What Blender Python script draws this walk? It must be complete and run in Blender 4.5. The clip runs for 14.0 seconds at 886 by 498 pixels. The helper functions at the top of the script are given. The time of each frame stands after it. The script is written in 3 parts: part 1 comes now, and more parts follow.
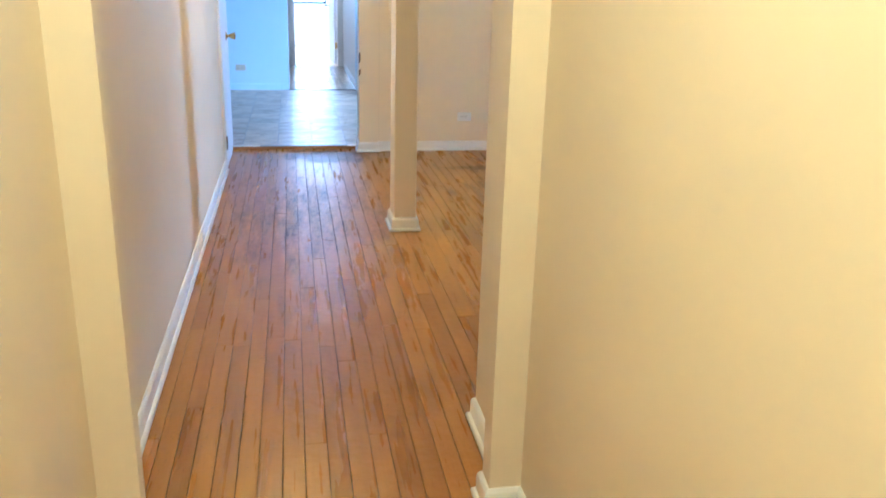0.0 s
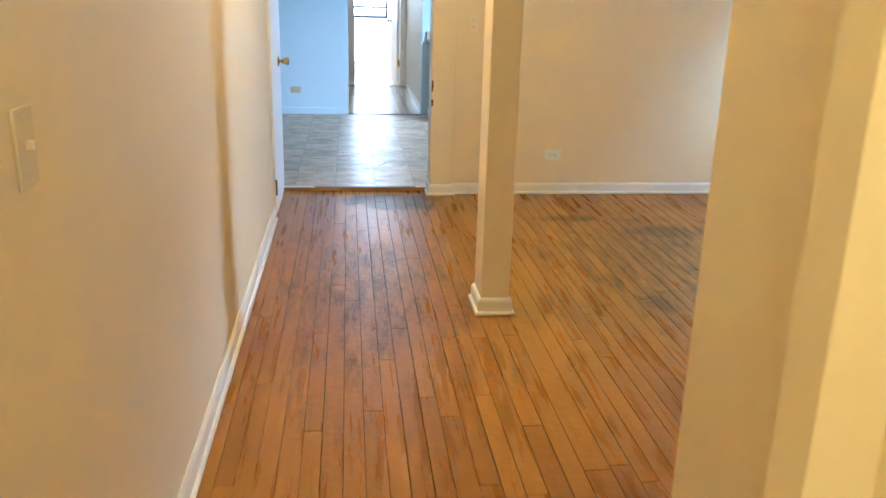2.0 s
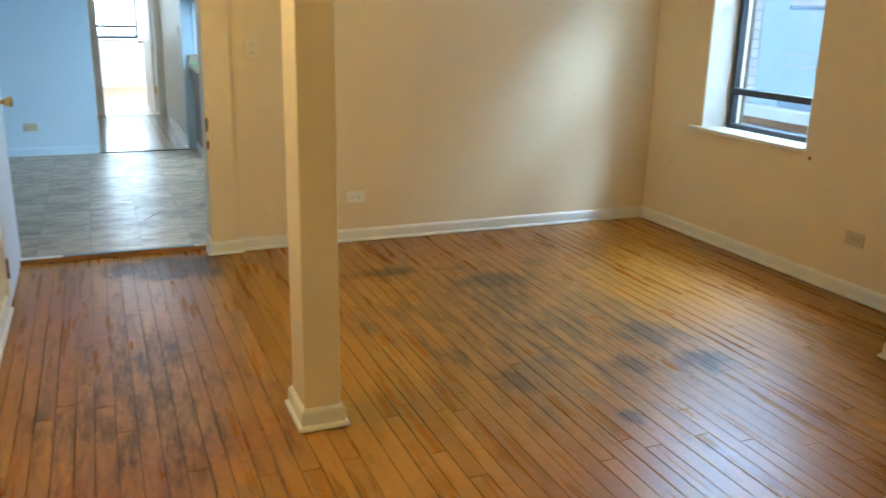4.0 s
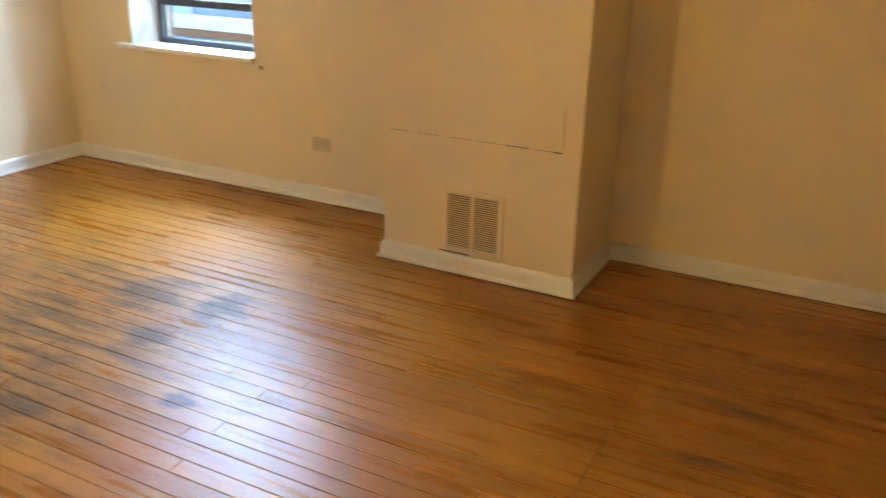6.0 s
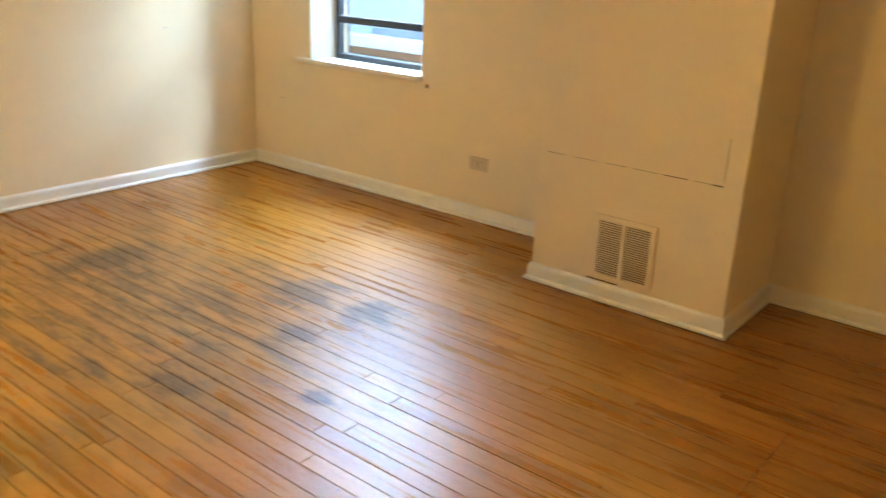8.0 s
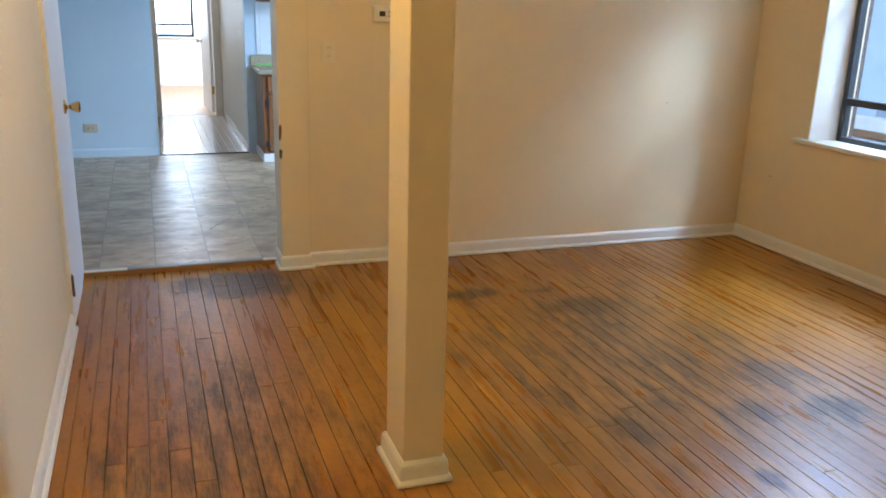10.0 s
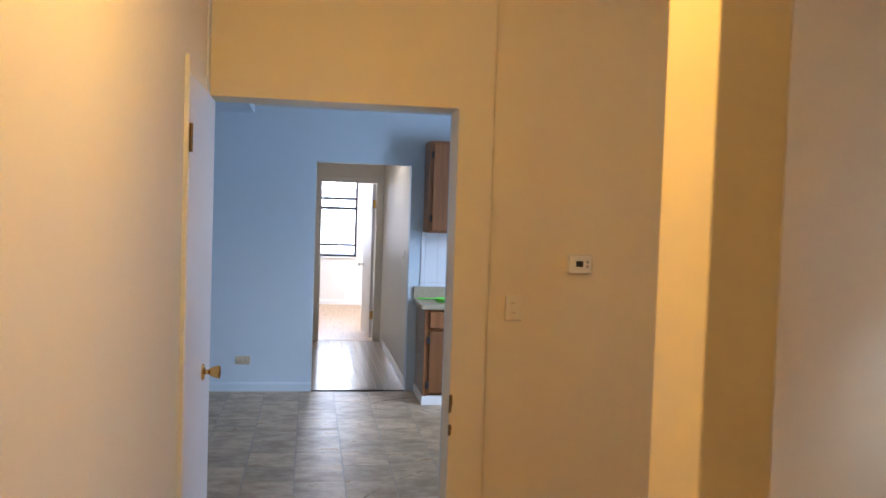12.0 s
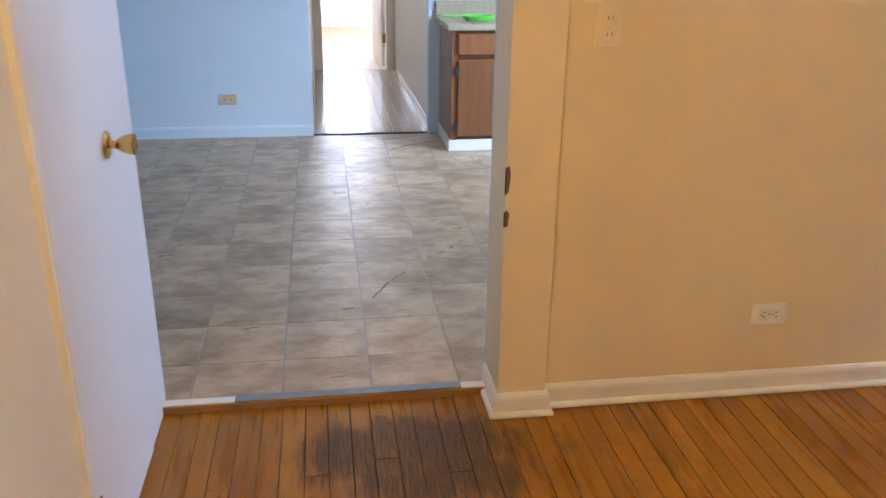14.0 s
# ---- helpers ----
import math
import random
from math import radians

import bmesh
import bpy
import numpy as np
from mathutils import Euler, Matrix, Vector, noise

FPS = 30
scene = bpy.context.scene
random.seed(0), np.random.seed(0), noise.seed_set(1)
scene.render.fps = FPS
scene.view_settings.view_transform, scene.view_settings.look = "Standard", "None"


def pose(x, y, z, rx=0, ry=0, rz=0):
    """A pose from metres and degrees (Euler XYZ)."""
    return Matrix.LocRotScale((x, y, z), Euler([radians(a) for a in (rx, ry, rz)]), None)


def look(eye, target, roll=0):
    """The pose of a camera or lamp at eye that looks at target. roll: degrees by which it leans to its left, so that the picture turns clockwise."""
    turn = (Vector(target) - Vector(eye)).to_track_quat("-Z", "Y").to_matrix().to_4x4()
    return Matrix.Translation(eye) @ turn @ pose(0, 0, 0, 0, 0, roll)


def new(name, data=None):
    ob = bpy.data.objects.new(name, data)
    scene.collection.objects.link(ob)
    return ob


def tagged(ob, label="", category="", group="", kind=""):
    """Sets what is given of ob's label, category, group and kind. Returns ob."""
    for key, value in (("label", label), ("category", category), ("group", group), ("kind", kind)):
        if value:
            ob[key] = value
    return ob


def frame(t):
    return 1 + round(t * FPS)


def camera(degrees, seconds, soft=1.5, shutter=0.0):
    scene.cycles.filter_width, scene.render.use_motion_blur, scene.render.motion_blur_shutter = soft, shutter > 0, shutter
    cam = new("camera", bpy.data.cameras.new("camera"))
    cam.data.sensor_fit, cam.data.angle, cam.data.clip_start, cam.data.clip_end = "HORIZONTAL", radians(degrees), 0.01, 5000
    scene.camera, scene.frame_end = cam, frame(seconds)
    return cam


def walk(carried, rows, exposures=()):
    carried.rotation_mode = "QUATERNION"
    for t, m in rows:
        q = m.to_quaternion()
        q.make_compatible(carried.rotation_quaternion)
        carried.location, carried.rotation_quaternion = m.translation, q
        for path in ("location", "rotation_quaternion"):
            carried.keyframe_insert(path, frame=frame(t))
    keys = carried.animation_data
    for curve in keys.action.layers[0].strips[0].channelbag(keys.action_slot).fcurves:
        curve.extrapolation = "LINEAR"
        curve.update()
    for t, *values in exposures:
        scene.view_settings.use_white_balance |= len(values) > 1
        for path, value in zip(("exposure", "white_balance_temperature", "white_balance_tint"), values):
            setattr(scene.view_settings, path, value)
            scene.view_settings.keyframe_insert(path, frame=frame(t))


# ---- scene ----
cam = camera(55.9, 14.0, shutter=0.4)
PATH = [
    (0, (0.498, -6.792, 1.381), (0.841, -4.922, 0.76), 1.6),
    (0.5, (0.494, -6.642, 1.368), (0.899, -4.758, 0.83), 2.0),
    (1, (0.525, -6.362, 1.385), (0.732, -4.465, 0.788), 1.3),
    (1.5, (0.493, -6.035, 1.391), (0.701, -4.139, 0.79), 1.4),
    (2, (0.463, -5.712, 1.394), (0.684, -3.817, 0.794), 1.5),
    (2.2, (0.451, -5.601, 1.396), (0.683, -3.708, 0.793), 1.6),
    (4.3, (0.487, -4.741, 1.41), (1.334, -3.011, 0.871), 1.3),
    (4.5, (0.527, -4.675, 1.42), (1.449, -2.981, 0.888), 1.4),
    (5, (0.58, -4.549, 1.383), (1.748, -3.037, 0.792), 1.4),
    (5.5, (0.593, -4.401, 1.381), (2.055, -3.212, 0.712), 0.9),
    (6, (0.55, -4.303, 1.388), (2.211, -3.459, 0.66), 1.4),
    (6.5, (0.585, -4.281, 1.362), (2.334, -3.671, 0.607), 2.3),
    (7, (0.615, -4.281, 1.37), (2.373, -3.708, 0.61), 2.6),
    (7.5, (0.589, -4.277, 1.378), (2.238, -3.403, 0.66), 2.3),
    (8, (0.568, -4.338, 1.366), (2.042, -3.17, 0.686), 2.2),
    (8.5, (0.524, -4.425, 1.389), (1.753, -2.99, 0.733), 1.9),
    (9, (0.469, -4.493, 1.397), (1.398, -2.843, 0.754), 1.3),
    (9.2, (0.447, -4.513, 1.399), (1.253, -2.8, 0.752), 0.9),
    (11.3, (0.333, -3.925, 1.537), (0.828, -1.994, 1.382), 1.5),
    (11.5, (0.359, -3.803, 1.57), (0.774, -1.848, 1.489), 2.1),
    (12, (0.412, -3.523, 1.556), (0.729, -1.55, 1.473), 1.9),
    (12.5, (0.382, -3.204, 1.537), (0.699, -1.24, 1.326), 0.7),
    (13, (0.411, -2.862, 1.478), (0.744, -0.924, 1.111), 0.6),
    (13.5, (0.476, -2.542, 1.438), (0.727, -0.654, 0.828), 1.2),
    (14, (0.527, -2.223, 1.409), (0.798, -0.379, 0.684), 0.7),
]
EXPOSURE = [
    (0, 0.56, 3900, 9), (0.5, 0.34, 4850, 4), (1, 0.44, 5000, 3), (2, 0.44, 4750, 4), (4.3, 0.0, 4900, -4), (5, 0.2, 5050, 1), (6, 0.52, 5000, 5), (6.5, 0.8, 4950, 6),
    (7.5, 0.84, 5000, 4), (8, 0.66, 5050, 1), (8.5, 0.36, 4950, -1), (9, 0.2, 4900, 1), (11.5, -0.52, 5500, 16), (12.5, -0.5, 5400, 19), (13.5, -0.38, 5350, 21), (14, 0.12, 5450, 19),
]
walk(cam, [(t, look(eye, target, roll)) for t, eye, target, roll in PATH], EXPOSURE)

# ---- world, lamps ----
world = bpy.data.worlds.new("sky")
scene.world = world
world.use_nodes = True
wn = world.node_tree.nodes
sky = wn.new("ShaderNodeTexSky")
sky.sky_type, sky.sun_disc = "NISHITA", False
sky.sun_elevation, sky.sun_rotation = radians(38), radians(200)
wn["Background"].inputs[1].default_value = 0.14
world.node_tree.links.new(sky.outputs[0], wn["Background"].inputs[0])

sun = new("sun", bpy.data.lights.new("sun", "SUN"))
sun.data.energy, sun.data.angle, sun.data.color = 0.6, radians(12), (1.0, 0.96, 0.9)
sun.matrix_world = look((0, 0, 0), (0.35, 0.75, -0.8))


def area_lamp(name, where, target, sx, sy, watts, colour):
    lamp = new(name, bpy.data.lights.new(name, "AREA"))
    lamp.data.shape, lamp.data.size, lamp.data.size_y = "RECTANGLE", sx, sy
    lamp.data.energy, lamp.data.color = watts, colour
    lamp.matrix_world = look(where, target)
    return lamp


SKY = (0.74, 0.87, 1.0)
area_lamp("window_daylight", (5.25, 0.12, 3.10), (4.25, 0.02, 2.86), 1.8, 1.05, 700, SKY)
area_lamp("window_daylight_south", (6.60, -3.60, 4.50), (4.10, -0.85, 1.60), 1.7, 0.9, 560, SKY)
area_lamp("window_daylight_low", (5.70, -0.62, 1.50), (4.1, -0.62, 1.40), 0.94, 1.8, 120, SKY)
area_lamp("kitchen_daylight", (3.18, 1.7, 1.5), (1.0, 1.7, 1.0), 1.0, 1.2, 62, (0.68, 0.84, 1.0))
area_lamp("bedroom_daylight", (0.64, 10.44, 1.55), (0.64, 8.0, 1.1), 1.05, 1.4, 44, (0.93, 0.97, 1.0))
# unseen fill lamp, added to brighten the bedroom; no side window is known
area_lamp("bedroom_side_fill", (2.98, 8.4, 1.5), (1.0, 8.4, 1.0), 1.1, 1.2, 200, (0.93, 0.97, 1.0))


def bulb(name, where, watts, colour, radius):
    lamp = new(name, bpy.data.lights.new(name, "POINT"))
    lamp.data.energy, lamp.data.color, lamp.data.shadow_soft_size = watts, colour, radius
    lamp.location = where
    return lamp


WARM = (1.0, 0.58, 0.10)
bulb("room_bulb", (0.46, -2.12, 2.42), 49, WARM, 0.14)
bulb("corridor_bulb", (0.55, -6.35, 2.48), 70, (1.0, 0.78, 0.33), 0.25)
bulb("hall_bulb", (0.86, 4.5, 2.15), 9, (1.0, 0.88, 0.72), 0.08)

# ---- materials ----


def material(name):
    m = bpy.data.materials.new(name)
    m.use_nodes = True
    return m, m.node_tree.nodes, m.node_tree.links, m.node_tree.nodes["Principled BSDF"]


def put(ns, ls, kind, **inputs):
    n = ns.new("ShaderNode" + kind)
    for key, value in inputs.items():
        socket = n.inputs[int(key[1:])] if key[0] == "i" and key[1:].isdigit() else n.inputs[key.replace("_", " ")]
        if hasattr(value, "links") and hasattr(value, "node"):
            ls.new(value, socket)
        else:
            socket.default_value = value
    return n


def math_node(ns, ls, op, a, b=0.0, clamp=False):
    n = put(ns, ls, "Math", i0=a, i1=b)
    n.operation, n.use_clamp = op, clamp
    return n.outputs[0]


def mix(ns, ls, f, a, b, blend="MIX"):
    n = ns.new("ShaderNodeMix")
    n.data_type, n.blend_type = "RGBA", blend
    for i, v in ((0, f), (6, a), (7, b)):
        if hasattr(v, "links") and hasattr(v, "node"):
            ls.new(v, n.inputs[i])
        else:
            n.inputs[i].default_value = v
    return n.outputs[2]


def ramp(ns, ls, f, lo, hi, a=0.0, b=1.0):
    n = put(ns, ls, "MapRange", i0=f, i1=lo, i2=hi, i3=a, i4=b)
    return n.outputs[0]


def noise_at(ns, ls, vec, scale, detail=4.0, rough=0.55):
    return put(ns, ls, "TexNoise", Vector=vec, Scale=scale, Detail=detail, Roughness=rough).outputs[0]


def world_pos(ns):
    return ns.new("ShaderNodeNewGeometry").outputs["Position"]


def rgba(c, k=1.0):
    return (c[0] * k, c[1] * k, c[2] * k, 1.0)


def paint(name, colour, rough=0.55, relief=0.12, grime=0.06):
    """Rolled wall paint over plaster: faint blotches, roller stipple and slow waves."""
    m, ns, ls, b = material(name)
    p = world_pos(ns)
    big = noise_at(ns, ls, p, 1.1, 3)
    small = noise_at(ns, ls, p, 9.0, 5, 0.65)
    f = math_node(ns, ls, "ADD", math_node(ns, ls, "MULTIPLY", big, 0.6), math_node(ns, ls, "MULTIPLY", small, 0.4))
    col = mix(ns, ls, ramp(ns, ls, f, 0.35, 0.68), rgba(colour, 1 - grime), rgba(colour, 1.0))
    ls.new(col, b.inputs["Base Color"])
    ls.new(ramp(ns, ls, small, 0.3, 0.7, rough - 0.08, rough + 0.08), b.inputs["Roughness"])
    stipple = noise_at(ns, ls, p, 260.0, 2)
    wave = noise_at(ns, ls, p, 5.0, 3)
    h = math_node(ns, ls, "ADD", math_node(ns, ls, "MULTIPLY", stipple, 0.12), wave)
    ls.new(put(ns, ls, "Bump", Strength=relief, Distance=0.01, Height=h).outputs[0], b.inputs["Normal"])
    return m


def plain(name, colour, rough=0.5, metal=0.0, vary=0.15, scale=30.0, relief=0.0):
    m, ns, ls, b = material(name)
    p = ns.new("ShaderNodeTexCoord").outputs["Object"]
    n = noise_at(ns, ls, p, scale, 5, 0.6)
    ls.new(mix(ns, ls, n, rgba(colour, 1 - vary), rgba(colour, 1 + vary)), b.inputs["Base Color"])
    ls.new(ramp(ns, ls, n, 0.25, 0.75, max(rough - 0.1, 0.02), rough + 0.1), b.inputs["Roughness"])
    b.inputs["Metallic"].default_value = metal
    if relief:
        ls.new(put(ns, ls, "Bump", Strength=relief, Distance=0.003, Height=n).outputs[0], b.inputs["Normal"])
    return m


def grain_wood(name, dark, light, axis, rough=0.4, across=70.0, along=2.2):
    """Wood with grain along one axis of the world; each piece takes its own tone."""
    m, ns, ls, b = material(name)
    p = world_pos(ns)
    rnd = ns.new("ShaderNodeObjectInfo").outputs["Random"]
    s = [across] * 3
    s[axis] = along
    v = put(ns, ls, "Combine" + "XYZ", i0=0.0, i1=0.0, i2=math_node(ns, ls, "MULTIPLY", rnd, 37.0)).outputs[0]
    sc = ns.new("ShaderNodeVectorMath")
    sc.operation = "MULTIPLY_ADD"
    ls.new(p, sc.inputs[0])
    sc.inputs[1].default_value = s
    ls.new(v, sc.inputs[2])
    g = noise_at(ns, ls, sc.outputs[0], 1.0, 6, 0.6)
    col = mix(ns, ls, ramp(ns, ls, g, 0.3, 0.72), rgba(dark), rgba(light))
    col = mix(ns, ls, 1.0, col, put(ns, ls, "Combine" + "Color", i0=ramp(ns, ls, rnd, 0, 1, 0.75, 1.15), i1=ramp(ns, ls, rnd, 0, 1, 0.75, 1.12), i2=ramp(ns, ls, rnd, 0, 1, 0.72, 1.1)).outputs[0], "MULTIPLY")
    ls.new(col, b.inputs["Base Color"])
    ls.new(ramp(ns, ls, g, 0.2, 0.8, rough + 0.12, rough - 0.08), b.inputs["Roughness"])
    ls.new(put(ns, ls, "Bump", Strength=0.15, Distance=0.002, Height=g).outputs[0], b.inputs["Normal"])
    return m


# worn grey patches of the strip floor: x, y, half-width, half-length, strength; the last is part wear, part painted
# dimness
WORN_DIM = [(1.88, -0.69, 0.22, 0.08, 1.0), (2.24, -0.73, 0.15, 0.08, 0.7), (2.38, -1.00, 0.30, 0.16, 1.0), (2.63, -1.16, 0.20, 0.15, 0.7),
        (1.85, -1.05, 0.10, 0.12, 0.7), (2.69, -1.92, 0.16, 0.22, 0.9), (2.74, -2.25, 0.13, 0.14, 0.9), (2.40, -2.17, 0.20, 0.14, 0.8),
        (1.74, -1.83, 0.14, 0.30, 0.7), (1.88, -2.20, 0.16, 0.20, 0.7), (2.16, -2.58, 0.06, 0.06, 0.9), (2.25, -1.55, 0.75, 1.00, 0.70),
        (0.72, -0.20, 0.26, 0.13, 1.5), (0.80, -0.34, 0.24, 0.11, 1.2), (1.20, -0.25, 0.12, 0.14, 0.5), (2.65, -4.10, 0.05, 0.14, 0.65),
        (2.96, -4.15, 0.04, 0.25, 0.65), (2.55, -3.40, 0.05, 0.20, 0.6), (0.55, -1.85, 0.60, 1.10, 0.68)]


def strip_floor(name):
    """Worn, varnished oak strips: amber wood, black open pores, greyed patches where the varnish is gone, and a partly
    painted-in dim west side.
    """
    m, ns, ls, b = material(name)
    p = world_pos(ns)
    rnd = ns.new("ShaderNodeObjectInfo").outputs["Random"]
    off = put(ns, ls, "Combine" + "XYZ", i2=math_node(ns, ls, "MULTIPLY", rnd, 53.0)).outputs[0]

    def stretched(sx, sy):
        n = ns.new("ShaderNodeVectorMath")
        n.operation = "MULTIPLY_ADD"
        ls.new(p, n.inputs[0])
        n.inputs[1].default_value = (sx, sy, 1.0)
        ls.new(off, n.inputs[2])
        return n.outputs[0]

    fine = noise_at(ns, ls, stretched(150, 5), 1.0, 5, 0.6)
    broad = noise_at(ns, ls, stretched(28, 1.6), 1.0, 4, 0.55)
    col = mix(ns, ls, ramp(ns, ls, broad, 0.2, 0.8), (0.262, 0.100, 0.005, 1), (0.378, 0.171, 0.010, 1))
    col = mix(ns, ls, ramp(ns, ls, fine, 0.30, 0.46, 0.15, 0.0), col, (0.15, 0.058, 0.014, 1))
    tone = put(ns, ls, "Combine" + "Color", i0=ramp(ns, ls, rnd, 0, 1, 0.84, 1.12), i1=ramp(ns, ls, rnd, 0, 1, 0.78, 1.14), i2=ramp(ns, ls, rnd, 0, 1, 0.70, 1.15)).outputs[0]
    col = mix(ns, ls, 1.0, col, tone, "MULTIPLY")
    # worn patches, and the dimness painted into the west side
    flat = ns.new("ShaderNodeVectorMath")
    flat.operation = "MULTIPLY_ADD"
    ls.new(p, flat.inputs[0])
    flat.inputs[1].default_value = (17, 3.4, 1)
    ls.new(math_node(ns, ls, "MULTIPLY", rnd, 0.7), flat.inputs[2])
    ragged = noise_at(ns, ls, flat.outputs[0], 1.0, 7, 0.7)
    total = None
    for x, y, rx, ry, k in WORN_DIM:
        d = ns.new("ShaderNodeVectorMath")
        d.operation = "SUBTRACT"
        ls.new(p, d.inputs[0])
        d.inputs[1].default_value = (x, y, 0)
        q = ns.new("ShaderNodeVectorMath")
        q.operation = "MULTIPLY"
        ls.new(d.outputs[0], q.inputs[0])
        q.inputs[1].default_value = (1 / rx, 1 / ry, 0)
        r = ns.new("ShaderNodeVectorMath")
        r.operation = "LENGTH"
        ls.new(q.outputs[0], r.inputs[0])
        one = ramp(ns, ls, r.outputs[1], 0.1, 2.0, k, 0.0)
        total = one if total is None else math_node(ns, ls, "MAXIMUM", total, one)
    patch = ramp(ns, ls, math_node(ns, ls, "ADD", math_node(ns, ls, "MULTIPLY", total, 1.0), math_node(ns, ls, "MULTIPLY", math_node(ns, ls, "ADD", ragged, math_node(ns, ls, "MULTIPLY", rnd, 0.11)), 1.7)), 1.32, 1.70)
    scatter = noise_at(ns, ls, flat.outputs[0], 0.55, 8, 0.74)
    patch = math_node(ns, ls, "MAXIMUM", patch, ramp(ns, ls, scatter, 0.60, 0.78, 0.0, 0.24))
    grain = noise_at(ns, ls, stretched(240, 12), 1.0, 6, 0.7)
    patch = math_node(ns, ls, "MULTIPLY", patch, ramp(ns, ls, grain, 0.36, 0.60, 0.50, 1.0))
    col = mix(ns, ls, math_node(ns, ls, "MULTIPLY", patch, 0.92), col, (0.055, 0.041, 0.026, 1))
    # small dark gouges
    gouge = noise_at(ns, ls, stretched(95, 30), 1.0, 3, 0.5)
    col = mix(ns, ls, ramp(ns, ls, gouge, 0.76, 0.80, 0.0, 0.8), col, (0.05, 0.025, 0.012, 1))
    # hairline scratches along the boards and small pits
    line = noise_at(ns, ls, stretched(130, 3.2), 1.0, 4, 0.6)
    col = mix(ns, ls, ramp(ns, ls, line, 0.67, 0.72, 0.0, 0.5), col, (0.04, 0.02, 0.01, 1))
    pit = noise_at(ns, ls, p, 75.0, 2)
    where = ramp(ns, ls, noise_at(ns, ls, p, 3.0, 3), 0.45, 0.6)
    col = mix(ns, ls, math_node(ns, ls, "MULTIPLY", ramp(ns, ls, pit, 0.67, 0.71, 0.0, 0.85), where), col, (0.03, 0.018, 0.01, 1))
    ls.new(col, b.inputs["Base Color"])
    rough = math_node(ns, ls, "ADD", ramp(ns, ls, broad, 0.25, 0.75, 0.24, 0.34), math_node(ns, ls, "MULTIPLY", patch, 0.14))
    ls.new(ramp(ns, ls, patch, 0.0, 1.0, 0.40, 0.14), b.inputs["Specular IOR Level"])
    ls.new(rough, b.inputs["Roughness"])
    warp = noise_at(ns, ls, p, 24.0, 4)
    h = math_node(ns, ls, "ADD", math_node(ns, ls, "MULTIPLY", fine, 0.10), warp)
    ls.new(put(ns, ls, "Bump", Strength=0.55, Distance=0.004, Height=h).outputs[0], b.inputs["Normal"])
    return m


def vinyl(name):
    """Stone-look vinyl tile, cloudy beige-grey and scuffed."""
    m, ns, ls, b = material(name)
    p = world_pos(ns)
    rnd = ns.new("ShaderNodeObjectInfo").outputs["Random"]
    off = put(ns, ls, "Combine" + "XYZ", i2=math_node(ns, ls, "MULTIPLY", rnd, 31.0)).outputs[0]
    v = ns.new("ShaderNodeVectorMath")
    v.operation = "MULTIPLY_ADD"
    ls.new(p, v.inputs[0])
    v.inputs[1].default_value = (1.0, 1.6, 1.0)
    ls.new(off, v.inputs[2])
    cloud = noise_at(ns, ls, v.outputs[0], 5.0, 8, 0.68)
    vein = noise_at(ns, ls, v.outputs[0], 13.0, 5, 0.6)
    col = mix(ns, ls, ramp(ns, ls, cloud, 0.36, 0.66), (0.250, 0.170, 0.098, 1), (0.50, 0.375, 0.240, 1))
    col = mix(ns, ls, ramp(ns, ls, vein, 0.30, 0.45, 0.10, 0.0), col, (0.20, 0.165, 0.125, 1))
    tone = put(ns, ls, "Combine" + "Color", i0=ramp(ns, ls, rnd, 0, 1, 0.84, 1.12), i1=ramp(ns, ls, rnd, 0, 1, 0.84, 1.12), i2=ramp(ns, ls, rnd, 0, 1, 0.82, 1.12)).outputs[0]
    col = mix(ns, ls, 1.0, col, tone, "MULTIPLY")
    tear = noise_at(ns, ls, p, 7.0, 5, 0.55)
    mask = math_node(ns, ls, "MULTIPLY", ramp(ns, ls, tear, 0.495, 0.5), ramp(ns, ls, tear, 0.505, 0.5))
    where = ramp(ns, ls, noise_at(ns, ls, p, 2.3, 2), 0.70, 0.72)
    col = mix(ns, ls, math_node(ns, ls, "MULTIPLY", mask, where), col, (0.03, 0.03, 0.03, 1))
    ls.new(col, b.inputs["Base Color"])
    ls.new(ramp(ns, ls, cloud, 0.34, 0.64, 0.38, 0.27), b.inputs["Roughness"])
    b.inputs["Specular IOR Level"].default_value = 0.36
    h = math_node(ns, ls, "ADD", noise_at(ns, ls, v.outputs[0], 9.0, 5), math_node(ns, ls, "MULTIPLY", cloud, 0.4))
    ls.new(put(ns, ls, "Bump", Strength=0.55, Distance=0.004, Height=h).outputs[0], b.inputs["Normal"])
    return m


WALL = paint("cream_wall_paint", (0.765, 0.645, 0.43))
CEIL = paint("ceiling_paint", (0.78, 0.74, 0.66))
KWALL = paint("kitchen_wall_paint", (0.585, 0.67, 0.735))
HWALL = paint("hall_wall_paint", (0.76, 0.72, 0.64))
TRIM = paint("white_trim_paint", (0.80, 0.77, 0.72), 0.35, 0.15, 0.12)
DOORP = paint("door_paint", (0.76, 0.75, 0.76), 0.38, 0.10, 0.08)
OAK = strip_floor("worn_oak_strips")
HALLWOOD = plain("worn_hall_floor", (0.40, 0.345, 0.29), 0.16, 0, 0.12, 7, 0.12)
HALLWOOD.node_tree.nodes["Principled BSDF"].inputs["Specular IOR Level"].default_value = 0.8
BEDWOOD = grain_wood("bedroom_wood", (0.36, 0.22, 0.11), (0.52, 0.34, 0.18), 1, 0.3)
GAP = plain("dark_joint", (0.035, 0.024, 0.016), 0.9)
VINYL = vinyl("vinyl_tile")
VJOINT = plain("vinyl_joint", (0.29, 0.25, 0.21), 0.5)
